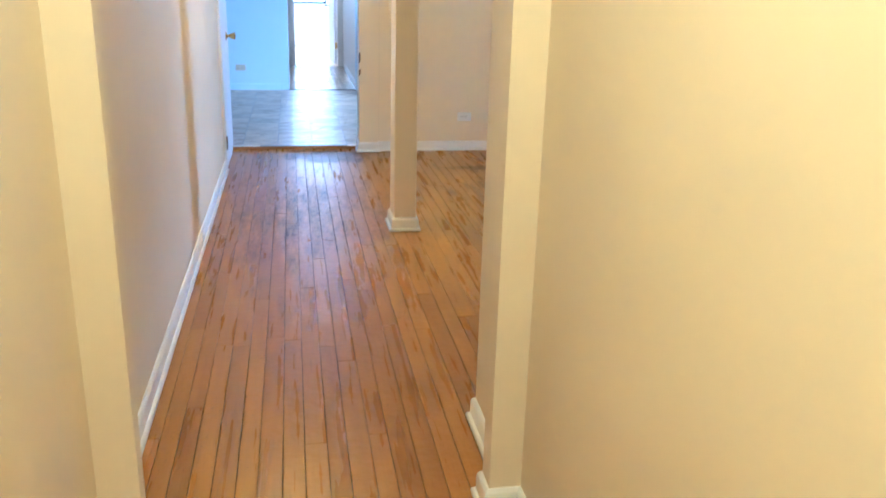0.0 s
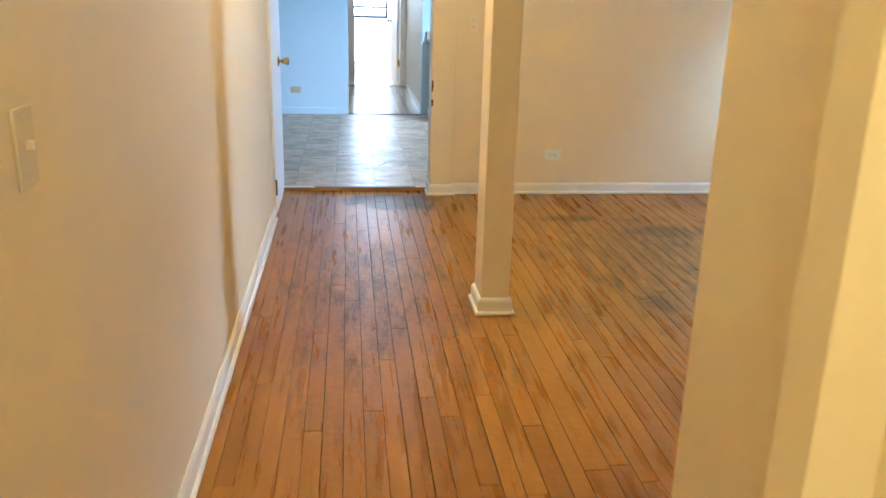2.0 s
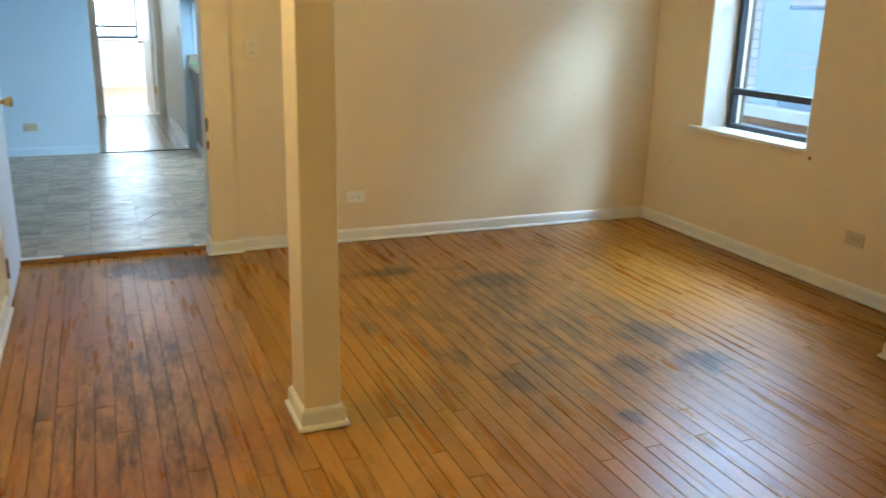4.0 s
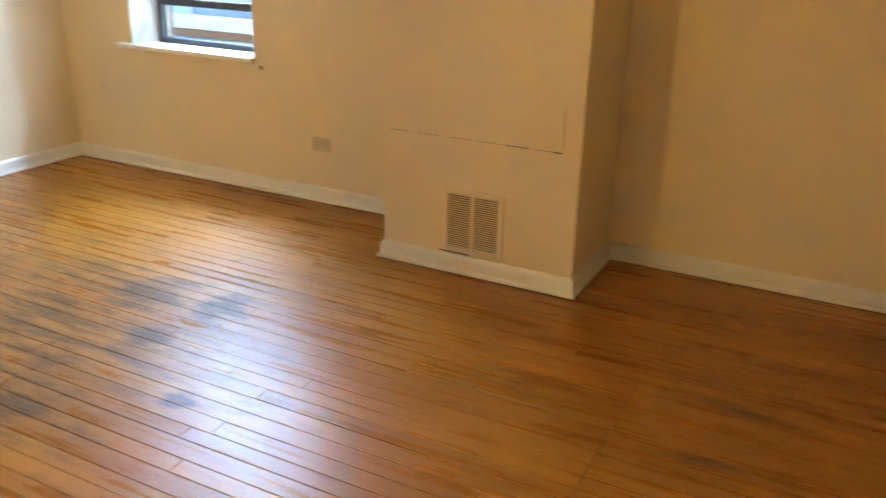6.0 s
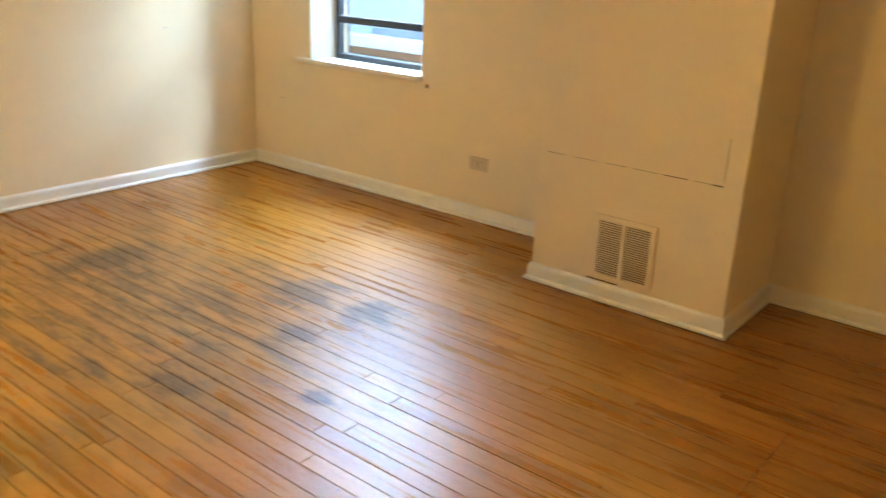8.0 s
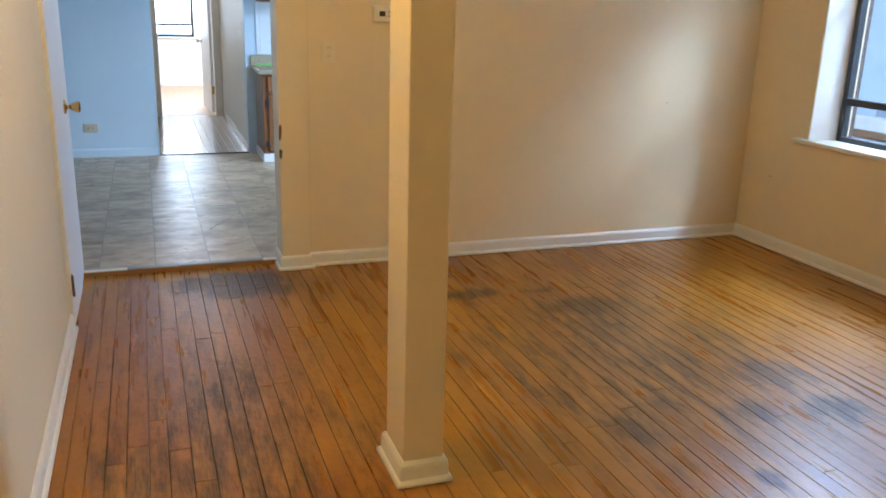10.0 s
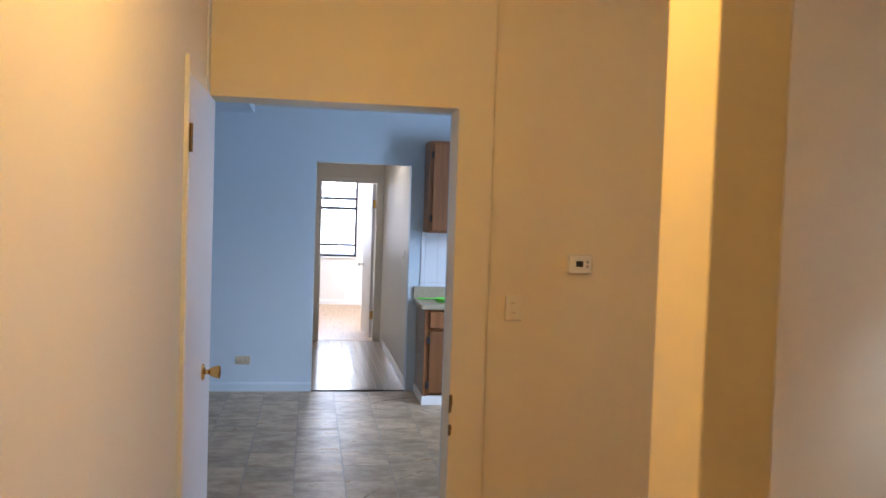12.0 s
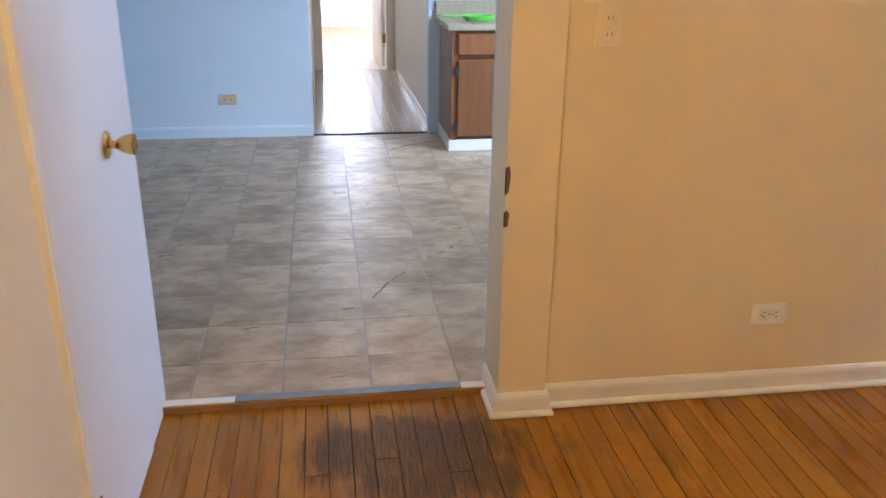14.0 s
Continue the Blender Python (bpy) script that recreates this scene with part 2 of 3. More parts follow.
CABWOOD = grain_wood("cabinet_wood", (0.165, 0.064, 0.019), (0.26, 0.105, 0.032), 2, 0.38, 34, 2.5)
CABSIDE = grain_wood("cabinet_side", (0.24, 0.19, 0.15), (0.33, 0.27, 0.21), 2, 0.5, 80, 4)
COUNTER = plain("beige_laminate", (0.38, 0.32, 0.21), 0.3, 0, 0.12, 60)
TILEW = plain("white_glazed_tile", (0.78, 0.79, 0.80), 0.12, 0, 0.03, 8)
GROUT = plain("grout", (0.5, 0.5, 0.49), 0.9)
BRASS = plain("worn_brass", (0.62, 0.40, 0.13), 0.2, 1.0, 0.2, 40)
HINGE = plain("blackened_brass", (0.15, 0.095, 0.045), 0.4, 0.9, 0.3, 60)
STEEL = plain("old_steel", (0.42, 0.40, 0.37), 0.35, 1.0, 0.25, 40)
BLACKF = plain("black_window_frame", (0.030, 0.033, 0.038), 0.4, 0, 0.3, 20)
IVORY = plain("ivory_plastic", (0.62, 0.53, 0.39), 0.35, 0, 0.05, 20)
TAN = plain("tan_plastic", (0.56, 0.47, 0.33), 0.4, 0, 0.06, 20)
THERMO = plain("dull_white_plastic", (0.76, 0.71, 0.63), 0.45, 0, 0.05, 20)
WHITEP = plain("white_plastic", (0.80, 0.80, 0.77), 0.35, 0, 0.04, 20)
PLATE = plain("painted_plate", (0.75, 0.66, 0.49), 0.4, 0, 0.05, 20)
DARK = plain("dark_slot", (0.02, 0.018, 0.016), 0.8)
GREEN = plain("green_plastic", (0.16, 0.55, 0.06), 0.35, 0, 0.1, 20)
SCAR = plain("bare_wood_scar", (0.16, 0.09, 0.045), 0.8, 0, 0.4, 60, 0.5)
STRIP = plain("worn_metal_strip", (0.24, 0.25, 0.27), 0.45, 0.6, 0.4, 25)
OAKEDGE = grain_wood("oak_edge", (0.20, 0.10, 0.04), (0.36, 0.19, 0.075), 0, 0.5)
WHITEBRICK = plain("painted_masonry", (0.60, 0.72, 0.84), 0.8, 0, 0.12, 6, 0.6)
# near-black so that the added outer skin bounces little light
ABSORBER = plain("dark_absorber", (0.075, 0.052, 0.044), 0.85, 0, 0.3, 14, 0.5)
STONE = plain("pale_stone", (0.74, 0.73, 0.70), 0.8, 0, 0.12, 9, 0.4)


def glass_material():
    m, ns, ls, b = material("window_glass")
    b.inputs["Base Color"].default_value = (1, 1, 1, 1)
    b.inputs["Roughness"].default_value = 0.0
    b.inputs["Transmission Weight"].default_value = 1.0
    b.inputs["IOR"].default_value = 1.45
    return m


GLASS = glass_material()


def glow(name, colour, strength):
    m, ns, ls, b = material(name)
    b.inputs["Base Color"].default_value = rgba(colour)
    b.inputs["Emission Color"].default_value = rgba(colour)
    b.inputs["Emission Strength"].default_value = strength
    return m


# ---- building helpers ----


def part(name, bm, mat, parent=None, label="", m=None):
    me = bpy.data.meshes.new(name)
    bm.normal_update()
    bm.to_mesh(me)
    bm.free()
    me.materials.append(mat)
    ob = new(name, me)
    if parent is not None:
        ob.parent = parent
    if m is not None:
        ob.matrix_basis = m
    if label:
        ob["label"] = label
    return ob


def add_box(bm, x0, x1, y0, y1, z0, z1, bevel=0.0, seg=1):
    vs = [bm.verts.new((x, y, z)) for z in (z0, z1) for y in (y0, y1) for x in (x0, x1)]
    fs = [bm.faces.new([vs[i] for i in q]) for q in ((0, 2, 3, 1), (4, 5, 7, 6), (0, 1, 5, 4), (2, 6, 7, 3), (0, 4, 6, 2), (1, 3, 7, 5))]
    if bevel:
        es = list({e for f in fs for e in f.edges})
        bmesh.ops.bevel(bm, geom=es, offset=bevel, segments=seg, affect="EDGES", profile=0.5)


def box(name, x0, x1, y0, y1, z0, z1, mat, parent=None, label="", bevel=0.0, seg=1):
    bm = bmesh.new()
    add_box(bm, x0, x1, y0, y1, z0, z1, bevel, seg)
    return part(name, bm, mat, parent, label)


def add_sweep(bm, profile, path):
    """Sweep a closed profile of (out, up) along a path of (point, out direction) in plan; mitred ends come from the given out vectors."""
    rings = []
    for (x, y), (ox, oy) in path:
        rings.append([bm.verts.new((x + ox * d, y + oy * d, z)) for d, z in profile])
    n = len(profile)
    for a, b in zip(rings, rings[1:]):
        for i in range(n):
            bm.faces.new((a[i], a[(i + 1) % n], b[(i + 1) % n], b[i]))
    bm.faces.new(rings[0][::-1])
    bm.faces.new(rings[-1])
    bmesh.ops.recalc_face_normals(bm, faces=bm.faces[:])


GAPP = [(0.0, 0.0012), (0.0285, 0.0012), (0.0285, 0.0032), (0.0, 0.0032)]
BOARD = [(0.0, 0.0035), (0.026, 0.0035), (0.026, 0.013), (0.021, 0.019), (0.014, 0.021), (0.014, 0.060), (0.012, 0.070), (0.007, 0.077), (0.004, 0.080), (0.0, 0.080)]


def skirting(name, path, label, mat=None, profile=None):
    bm = bmesh.new()
    add_sweep(bm, profile or BOARD, path)
    return tagged(part(name, bm, mat or TRIM), label, "baseboard", kind="structure")


def add_wall(bm, axis, f0, f1, u0, u1, z0, z1, holes=()):
    """A wall between faces f0 and f1 on an axis ('x' or 'y'), spanning u and z, with through openings (u0, u1, z0, z1)."""
    us = sorted({u0, u1, *[h[0] for h in holes], *[h[1] for h in holes]})
    zs = sorted({z0, z1, *[h[2] for h in holes], *[h[3] for h in holes]})
    us = [u for u in us if u0 <= u <= u1]
    zs = [z for z in zs if z0 <= z <= z1]
    cache = {}

    def v(f, u, z):
        key = (f, u, z)
        if key not in cache:
            cache[key] = bm.verts.new((f, u, z) if axis == "x" else (u, f, z))
        return cache[key]

    def solid(i, j):
        if not (0 <= i < len(us) - 1 and 0 <= j < len(zs) - 1):
            return False
        cu, cz = (us[i] + us[i + 1]) / 2, (zs[j] + zs[j + 1]) / 2
        return not any(h[0] < cu < h[1] and h[2] < cz < h[3] for h in holes)

    for i in range(len(us) - 1):
        for j in range(len(zs) - 1):
            if not solid(i, j):
                continue
            a, b, c, d = us[i], us[i + 1], zs[j], zs[j + 1]
            bm.faces.new((v(f0, a, c), v(f0, b, c), v(f0, b, d), v(f0, a, d)))
            bm.faces.new((v(f1, a, d), v(f1, b, d), v(f1, b, c), v(f1, a, c)))
            for di, dj, p, q in ((-1, 0, (a, c), (a, d)), (1, 0, (b, c), (b, d)), (0, -1, (a, c), (b, c)), (0, 1, (a, d), (b, d))):
                if not solid(i + di, j + dj):
                    bm.faces.new((v(f0, *p), v(f0, *q), v(f1, *q), v(f1, *p)))


def wall(name, axis, f0, f1, u0, u1, z0, z1, mat, holes=(), label=""):
    bm = bmesh.new()
    add_wall(bm, axis, f0, f1, u0, u1, z0, z1, holes)
    bmesh.ops.recalc_face_normals(bm, faces=bm.faces[:])
    return tagged(part(name, bm, mat), label, "wall", kind="structure")


def add_lathe(bm, profile, axis_to, seg=24):
    """Turn (radius, along) round the x axis direction, then place by the matrix axis_to."""
    rings = []
    for r, s in profile:
        rings.append([bm.verts.new(axis_to @ Vector((s, r * math.cos(2 * math.pi * k / seg), r * math.sin(2 * math.pi * k / seg)))) for k in range(seg)])
    for a, b in zip(rings, rings[1:]):
        for k in range(seg):
            bm.faces.new((a[k], a[(k + 1) % seg], b[(k + 1) % seg], b[k]))
    bm.faces.new(rings[0][::-1])
    bm.faces.new(rings[-1])
    bmesh.ops.recalc_face_normals(bm, faces=bm.faces[:])


def empty(name, x, y, z, label, category, group=""):
    ob = new(name)
    ob.empty_display_size = 0.05
    ob.location = (x, y, z)
    return tagged(ob, label, category, group)


# ---- large structure ----
E_X, N_Y, S_Y, TOP = 4.005, -0.02, -4.58, 2.60
BR_X, BR_N, BR_S = 3.508, -2.510, -3.375
WIN = (-1.43, -0.555, 0.70, 2.22)

wall("wall_west", "x", -0.13, 0.0, -5.01, -0.130, 0.0, TOP, WALL, [(-0.680, 0.0, 0.0, 2.006)], "cream painted plaster wall beside the strip floor")
wall("wall_north", "y", N_Y, 0.13, 1.165, E_X + 0.3, 0.0, TOP, WALL, (), "cream painted plaster wall with a thermostat and outlet")
wall("door_jamb_west", "x", -0.13, 0.006, -0.130, 0.13, 0.0, TOP, DOORP, (), "lavender-white painted jamb between closet and kitchen")
bm = bmesh.new()
add_wall(bm, "y", -0.06, 0.13, 0.0065, 1.165, 0.0, TOP, [(-1.0, 1.018, -1.0, 2.0)])
bmesh.ops.recalc_face_normals(bm, faces=bm.faces[:])
tagged(part("door_casing", bm, WALL), "boxed cream painted casing and header round the kitchen doorway", "door casing", kind="structure")
wall("wall_east", "x", E_X, E_X + 0.3, S_Y - 0.3, N_Y, 0.0, TOP, WALL, [WIN], "cream painted plaster wall with a deep window opening")
wall("chimney_breast", "x", BR_X, E_X, BR_S, BR_N, 0.0, TOP, WALL, (), "cream painted chimney breast with a vent grille")
wall("wall_south", "y", S_Y - 0.34, S_Y, 1.25, E_X, 0.0, TOP, WALL, (), "cream painted plaster wall behind the post")
wall("pier_south", "y", -4.92, -4.42, 1.055, 1.25, 0.0, TOP, WALL, (), "cream painted wall pier at the corridor opening")
wall("pilaster_east", "y", -4.92, -4.84, 0.985, 1.055, 0.0, TOP, WALL, (), "cream painted pilaster at the corridor opening")
wall("pilaster_west", "y", -5.065, -5.01, 0.0, 0.128, 0.0, TOP, WALL, (), "cream painted pilaster at the corridor opening")
wall("corridor_wall_east", "x", 1.072, 1.25, -8.4, -4.92, 0.0, TOP, WALL, (), "cream painted corridor wall")
wall("corridor_wall_west", "x", -0.13, 0.035, -8.4, -5.065, 0.0, TOP, WALL, (), "cream painted corridor wall")
wall("corridor_wall_end", "y", -8.5, -8.4, -0.13, 1.25, 0.0, TOP, WALL, (), "cream painted corridor end wall")
for nm, b4, z, mt in (("ceiling_room", (-0.13, E_X + 0.3, -5.065, 0.13), TOP, CEIL), ("ceiling_corridor", (-0.13, 1.25, -8.5, -5.065), TOP, CEIL)):
    tagged(box(nm, b4[0], b4[1], b4[2], b4[3], z, z + 0.12, mt), "white painted plaster ceiling", "ceiling", kind="structure")
tagged(box("ceiling_soffit", 3.35, E_X, S_Y, N_Y, 2.42, TOP, WALL), "cream boxed soffit along the window wall", "soffit", kind="structure")

# kitchen, hall, bedroom
KF = 0.025
K_N = 3.57
wall("kitchen_wall_north", "y", K_N, K_N + 0.12, -1.1, 3.4, 0.0, 2.55, KWALL, [(0.457, 1.26, 0.0, 1.963)], "pale blue-white kitchen wall with an opening to the hall")
wall("kitchen_wall_west", "x", -1.22, -1.1, 0.13, K_N + 0.12, 0.0, 2.55, KWALL, (), "pale kitchen wall")
wall("kitchen_wall_east", "x", 3.2, 3.4, 0.13, K_N, 0.0, 2.55, KWALL, [(1.2, 2.2, 0.9, 2.1)], "pale kitchen wall with a window")
wall("kitchen_wall_south", "y", 0.13, 0.15, -1.1, 3.2, 0.0, 2.55, KWALL, [(0.0, 1.018, 0.0, 2.0)], "pale kitchen wall round the doorway")
wall("kitchen_wall_south_west", "y", 0.0, 0.13, -1.22, -0.13, 0.0, 2.55, KWALL, (), "pale kitchen wall")
tagged(box("ceiling_kitchen", -1.1, 3.2, 0.15, K_N, 2.40, 2.5, CEIL), "white painted kitchen ceiling", "ceiling", kind="structure")
tagged(box("kitchen_soffit", -1.1, -0.06, 2.6, K_N, 2.34, 2.40, KWALL), "pale boxed soffit under the kitchen ceiling", "soffit", kind="structure")
H_N = 6.35
wall("hall_wall_west", "x", 0.34, 0.462, K_N + 0.12, H_N, 0.0, 2.45, HWALL, (), "off-white hall wall")
wall("hall_wall_east", "x", 1.272, 1.40, K_N + 0.12, H_N, 0.0, 2.45, HWALL, (), "off-white hall wall with a light switch")
wall("hall_wall_north", "y", H_N, H_N + 0.10, -1.4, 3.0, 0.0, 2.45, HWALL, [(0.540, 1.195, 0.0, 1.90)], "off-white wall with the bedroom doorway")
tagged(box("ceiling_hall", 0.34, 1.40, K_N + 0.12, H_N, 2.30, 2.40, CEIL), "white hall ceiling", "ceiling", kind="structure")
B_N = 10.2
wall("bedroom_wall_north", "y", B_N, B_N + 0.25, -1.4, 3.0, 0.0, 2.5, HWALL, [(0.10, 1.18, 0.81, 2.25)], "off-white bedroom wall with a bright window")
wall("bedroom_wall_west", "x", -1.5, -1.4, H_N, B_N + 0.25, 0.0, 2.5, HWALL, (), "off-white bedroom wall")
# the opening is added out of view, behind the bedroom's fill lamp
wall("bedroom_wall_east", "x", 3.0, 3.1, H_N, B_N + 0.25, 0.0, 2.5, HWALL, [(7.85, 8.95, 0.9, 2.1)], "off-white bedroom wall")
tagged(box("ceiling_bedroom", -1.5, 3.1, H_N + 0.1, B_N + 0.25, 2.45, 2.55, CEIL), "white bedroom ceiling", "ceiling", kind="structure")

# skirtings
skirting("baseboard_west", [((0.0, -5.01), (1, 0)), ((0.0, -0.684), (1, 0))], "white painted baseboard with a shoe moulding along the cream wall")
skirting("baseboard_north", [((1.165, N_Y), (0, -1)), ((E_X, N_Y), (-1, -1))], "white painted baseboard with a shoe moulding")
skirting("baseboard_casing", [((1.018, 0.13), (-1, 0)), ((1.018, -0.06), (-1, -1)), ((1.165, -0.06), (1, -1)), ((1.165, N_Y - 0.026), (1, 0))], "white painted baseboard wrapped round the doorway casing")
skirting("baseboard_east", [((E_X, N_Y), (-1, -1)), ((E_X, BR_N), (-1, 1)), ((BR_X, BR_N), (-1, 1)), ((BR_X, BR_S), (-1, -1)), ((E_X, BR_S), (-1, -1)), ((E_X, S_Y), (-1, 1)), ((1.25, S_Y), (1, 1)), ((1.25, -4.42), (1, 1)), ((1.055, -4.42), (-1, 1)), ((1.055, -4.84), (-1, 1)), ((0.985, -4.84), (-1, 1)), ((0.985, -4.92), (-1, -1)), ((1.072, -4.92), (-1, -1)), ((1.072, -8.4), (-1, 0))], "cream-white painted baseboard round the chimney breast and the pier")
tagged(skirting("floor_gap", [((E_X, N_Y), (-1, -1)), ((E_X, BR_N), (-1, 1)), ((BR_X, BR_N), (-1, 1)), ((BR_X, BR_S), (-1, -1)), ((E_X, BR_S), (-1, -1)), ((E_X, S_Y), (-1, 1)), ((1.25, S_Y), (1, 1))], "", GAP, GAPP), "dark open gap between floor strips and baseboard", "gap", kind="structure")
skirting("baseboard_corridor", [((0.035, -8.4), (1, 0)), ((0.035, -5.065), (1, -1)), ((0.128, -5.065), (1, -1)), ((0.128, -5.01), (1, 0))], "white painted baseboard in the corridor")
LOW = [(0.0, 0.0), (0.014, 0.0), (0.014, 0.06), (0.008, 0.075), (0.0, 0.075)]
LOWK = [(d, z + KF) for d, z in LOW]
skirting("baseboard_kitchen", [((-1.1, K_N), (0, -1)), ((0.457, K_N), (0, -1))], "pale painted low baseboard in the kitchen", KWALL, LOWK)
skirting("baseboard_hall", [((1.272, K_N + 0.06), (-1, 0)), ((1.272, 5.85), (-1, 0))], "white painted baseboard in the hall", TRIM, LOWK)
skirting("baseboard_bedroom", [((-1.4, B_N), (0, -1)), ((3.0, B_N), (0, -1))], "white painted baseboard under the bedroom window", TRIM, LOWK)

# ---- the post ----
post = empty("post", 1.105, -2.395, 0, "square cream painted wooden post on a moulded white base", "post")
PX0, PX1, PY0, PY1 = 1.038, 1.164, -2.284, -2.284 + 0.195


def local(ob, fn):
    """Build in world axes under a thing that stands at its own origin."""
    fn.matrix_parent_inverse = Matrix.Translation(-Vector(ob.location))
    return fn


local(post, box("shaft", PX0, PX1, PY0, PY1, 0.0, TOP, WALL, post, bevel=0.004, seg=2))
bm = bmesh.new()
prof = BOARD
c = [((PX0, PY0), (-1, -1)), ((PX1, PY0), (1, -1)), ((PX1, PY1), (1, 1)), ((PX0, PY1), (-1, 1)), ((PX0, PY0), (-1, -1))]
add_sweep(bm, prof, c)
local(post, part("base_moulding", bm, TRIM, post, "white moulded base"))

# ---- closet door in the west wall ----
door = empty("closet_door", 0.0, -0.405, 0, "flush lavender-white painted door, closed, with a brass knob", "door")
local(door, box("leaf", -0.022, 0.016, -0.676, -0.134, 0.016, 1.994, DOORP, door, bevel=0.003))
for z in (0.20, 1.78):
    h = local(door, box("hinge", 0.016, 0.019, -0.676, -0.640, z - 0.045, z + 0.045, HINGE, door, "blackened brass hinge"))
    bm = bmesh.new()
    add_lathe(bm, [(0.0055, -0.047), (0.0055, -0.016), (0.0045, -0.015), (0.0055, -0.014), (0.0055, 0.014), (0.0045, 0.015), (0.0055, 0.016), (0.0055, 0.047)], Matrix.Translation((0.022, -0.679, z)) @ Matrix.Rotation(radians(-90), 4, "Y"), 10)
    local(door, part("hinge_pin", bm, HINGE, door))
knob_m = Matrix.Translation((0.016, -0.205, 0.915))
bm = bmesh.new()
add_lathe(bm, [(0.033, 0.0), (0.033, 0.003), (0.027, 0.008), (0.014, 0.011)], knob_m)
local(door, part("rose", bm, BRASS, door, "polished brass rose"))
bm = bmesh.new()
add_lathe(bm, [(0.012, 0.008), (0.0095, 0.014), (0.0095, 0.024), (0.015, 0.030), (0.020, 0.040), (0.0245, 0.054), (0.026, 0.064), (0.024, 0.068), (0.018, 0.069), (0.006, 0.0665)], knob_m)
local(door, part("knob", bm, BRASS, door, "polished brass knob"))
tagged(box("door_stop", -0.002, 0.014, -0.692, -0.680, 0.0, 2.05, TRIM), "thin painted edge strip beside the closet door", "trim", kind="structure")
# unseen sheet; its near-black colour puts shade into the door's gaps
tagged(box("closet_shade_sheet", -0.60, -0.55, -0.9, 0.0, 0.0, 2.2, GAP), "unseen dark sheet standing in for the shade inside the closet", "wall", kind="structure")

# ---- window of the room ----
WX = 4.165
win = empty("window_1", WX, -1.015, 0.70, "black metal sash window in a deep white reveal", "window")
win["kind"] = "structure"


def wbox(name, y0, y1, z0, z1, d0=-0.02, d1=0.03, mat=None, label="", bevel=0.003):
    return local(win, box(name, WX + d0, WX + d1, y0, y1, z0, z1, mat or BLACKF, win, label, bevel))


y0, y1, z0, z1 = WIN
y1 = -0.622
wbox("frame_left", y1 - 0.035, y1, z0, z1)
wbox("frame_right", y0, y0 + 0.035, z0, z1)
wbox("frame_top", y0 + 0.035, y1 - 0.035, z1 - 0.035, z1)
wbox("frame_bottom", y0 + 0.035, y1 - 0.035, z0, z0 + 0.045)
wbox("lower_rail", y0 + 0.035, y1 - 0.035, 0.925, 0.965, -0.03, 0.02)
wbox("meeting_rail", y0 + 0.035, y1 - 0.035, 1.515, 1.545, -0.02, 0.02)
for a, b in ((z0 + 0.045, 0.925), (0.965, 1.515), (1.545, z1 - 0.035)):
    g = wbox("pane", y0 + 0.035, y1 - 0.035, a, b, 0.0, 0.004, GLASS, "clear glass pane", 0)
    g.visible_shadow = False
tagged(box("window_sill", 3.965, WX - 0.021, -1.432, -0.465, 0.690, 0.716, TRIM, None, "", 0.005, 2), "white painted wooden window sill with a projecting horn", "window sill", kind="structure")
bm = bmesh.new()
low = [bm.verts.new(v) for v in ((E_X + 0.003, -0.554, 0.716), (E_X + 0.003, -0.563, 0.716), (WX + 0.03, -0.624, 0.716), (WX + 0.03, -0.554, 0.716))]
high = [bm.verts.new((v.co.x, v.co.y, 2.219)) for v in low]
for k in range(4):
    bm.faces.new((low[k], low[(k + 1) % 4], high[(k + 1) % 4], high[k]))
bm.faces.new(low[::-1])
bm.faces.new(high)
bmesh.ops.recalc_face_normals(bm, faces=bm.faces[:])
tagged(part("reveal_north", bm, TRIM), "white painted splayed window reveal", "trim", kind="structure")
tagged(box("reveal_south", E_X + 0.002, WX - 0.02, -1.434, -1.420, 0.716, 2.21, TRIM), "white painted window reveal", "trim", kind="structure")

# outside the window
# unseen dark skin, added so the outer wall throws little daylight back
wall("bounce_absorber", "x", E_X + 0.301, E_X + 0.33, -5.4, 0.6, -0.5, 3.4, ABSORBER, [WIN], "unseen dark outer skin added to absorb bounced daylight")
nb = empty("neighbour_wall", 5.7, -1.0, 0, "pale painted masonry wall across a narrow light well", "wall")
nb["kind"] = "structure"
local(nb, box("masonry", 5.8, 6.0, -4.2, 1.02, -0.5, 3.3, WHITEBRICK, nb))
local(nb, box("pilaster", 5.77, 5.80, 0.65, 0.945, -0.5, 3.3, WHITEBRICK, nb, bevel=0.006))
for k in range(40):
    local(nb, box("quoin", 5.755, 5.80, 0.945, 1.025 + (k % 2) * 0.022, -0.2 + k * 0.078, -0.127 + k * 0.078, STONE, nb, bevel=0.008))
local(nb, box("panel", 5.74, 5.8, -1.6, 0.635, 0.72, 1.45, WHITEBRICK, nb, bevel=0.01))
for z in (1.10, 1.007):
    local(nb, box("panel_rail", 5.728, 5.74, -1.58, 0.60, z - 0.006, z + 0.006, STONE, nb, bevel=0.002))
local(nb, box("lintel", 5.75, 5.8, -1.6, 0.64, 1.475, 1.66, STONE, nb, bevel=0.01))
local(nb, box("ledge", 5.66, 5.8, -3.0, 1.03, 0.56, 0.66, STONE, nb, bevel=0.01))
local(nb, box("sill_board", 5.70, 5.8, -3.0, 1.0, 0.49, 0.56, OAKEDGE, nb, "weathered brown board", 0.01))
local(nb, box("ledge", 5.58, 5.8, -3.0, 1.05, 0.30, 0.42, STONE, nb, bevel=0.01))
ground = tagged(box("ground", -60, 60, -60, 60, -0.9, -0.5, STONE), "pale concrete ground outside", "ground", kind="structure")

# ---- plates and small fittings ----


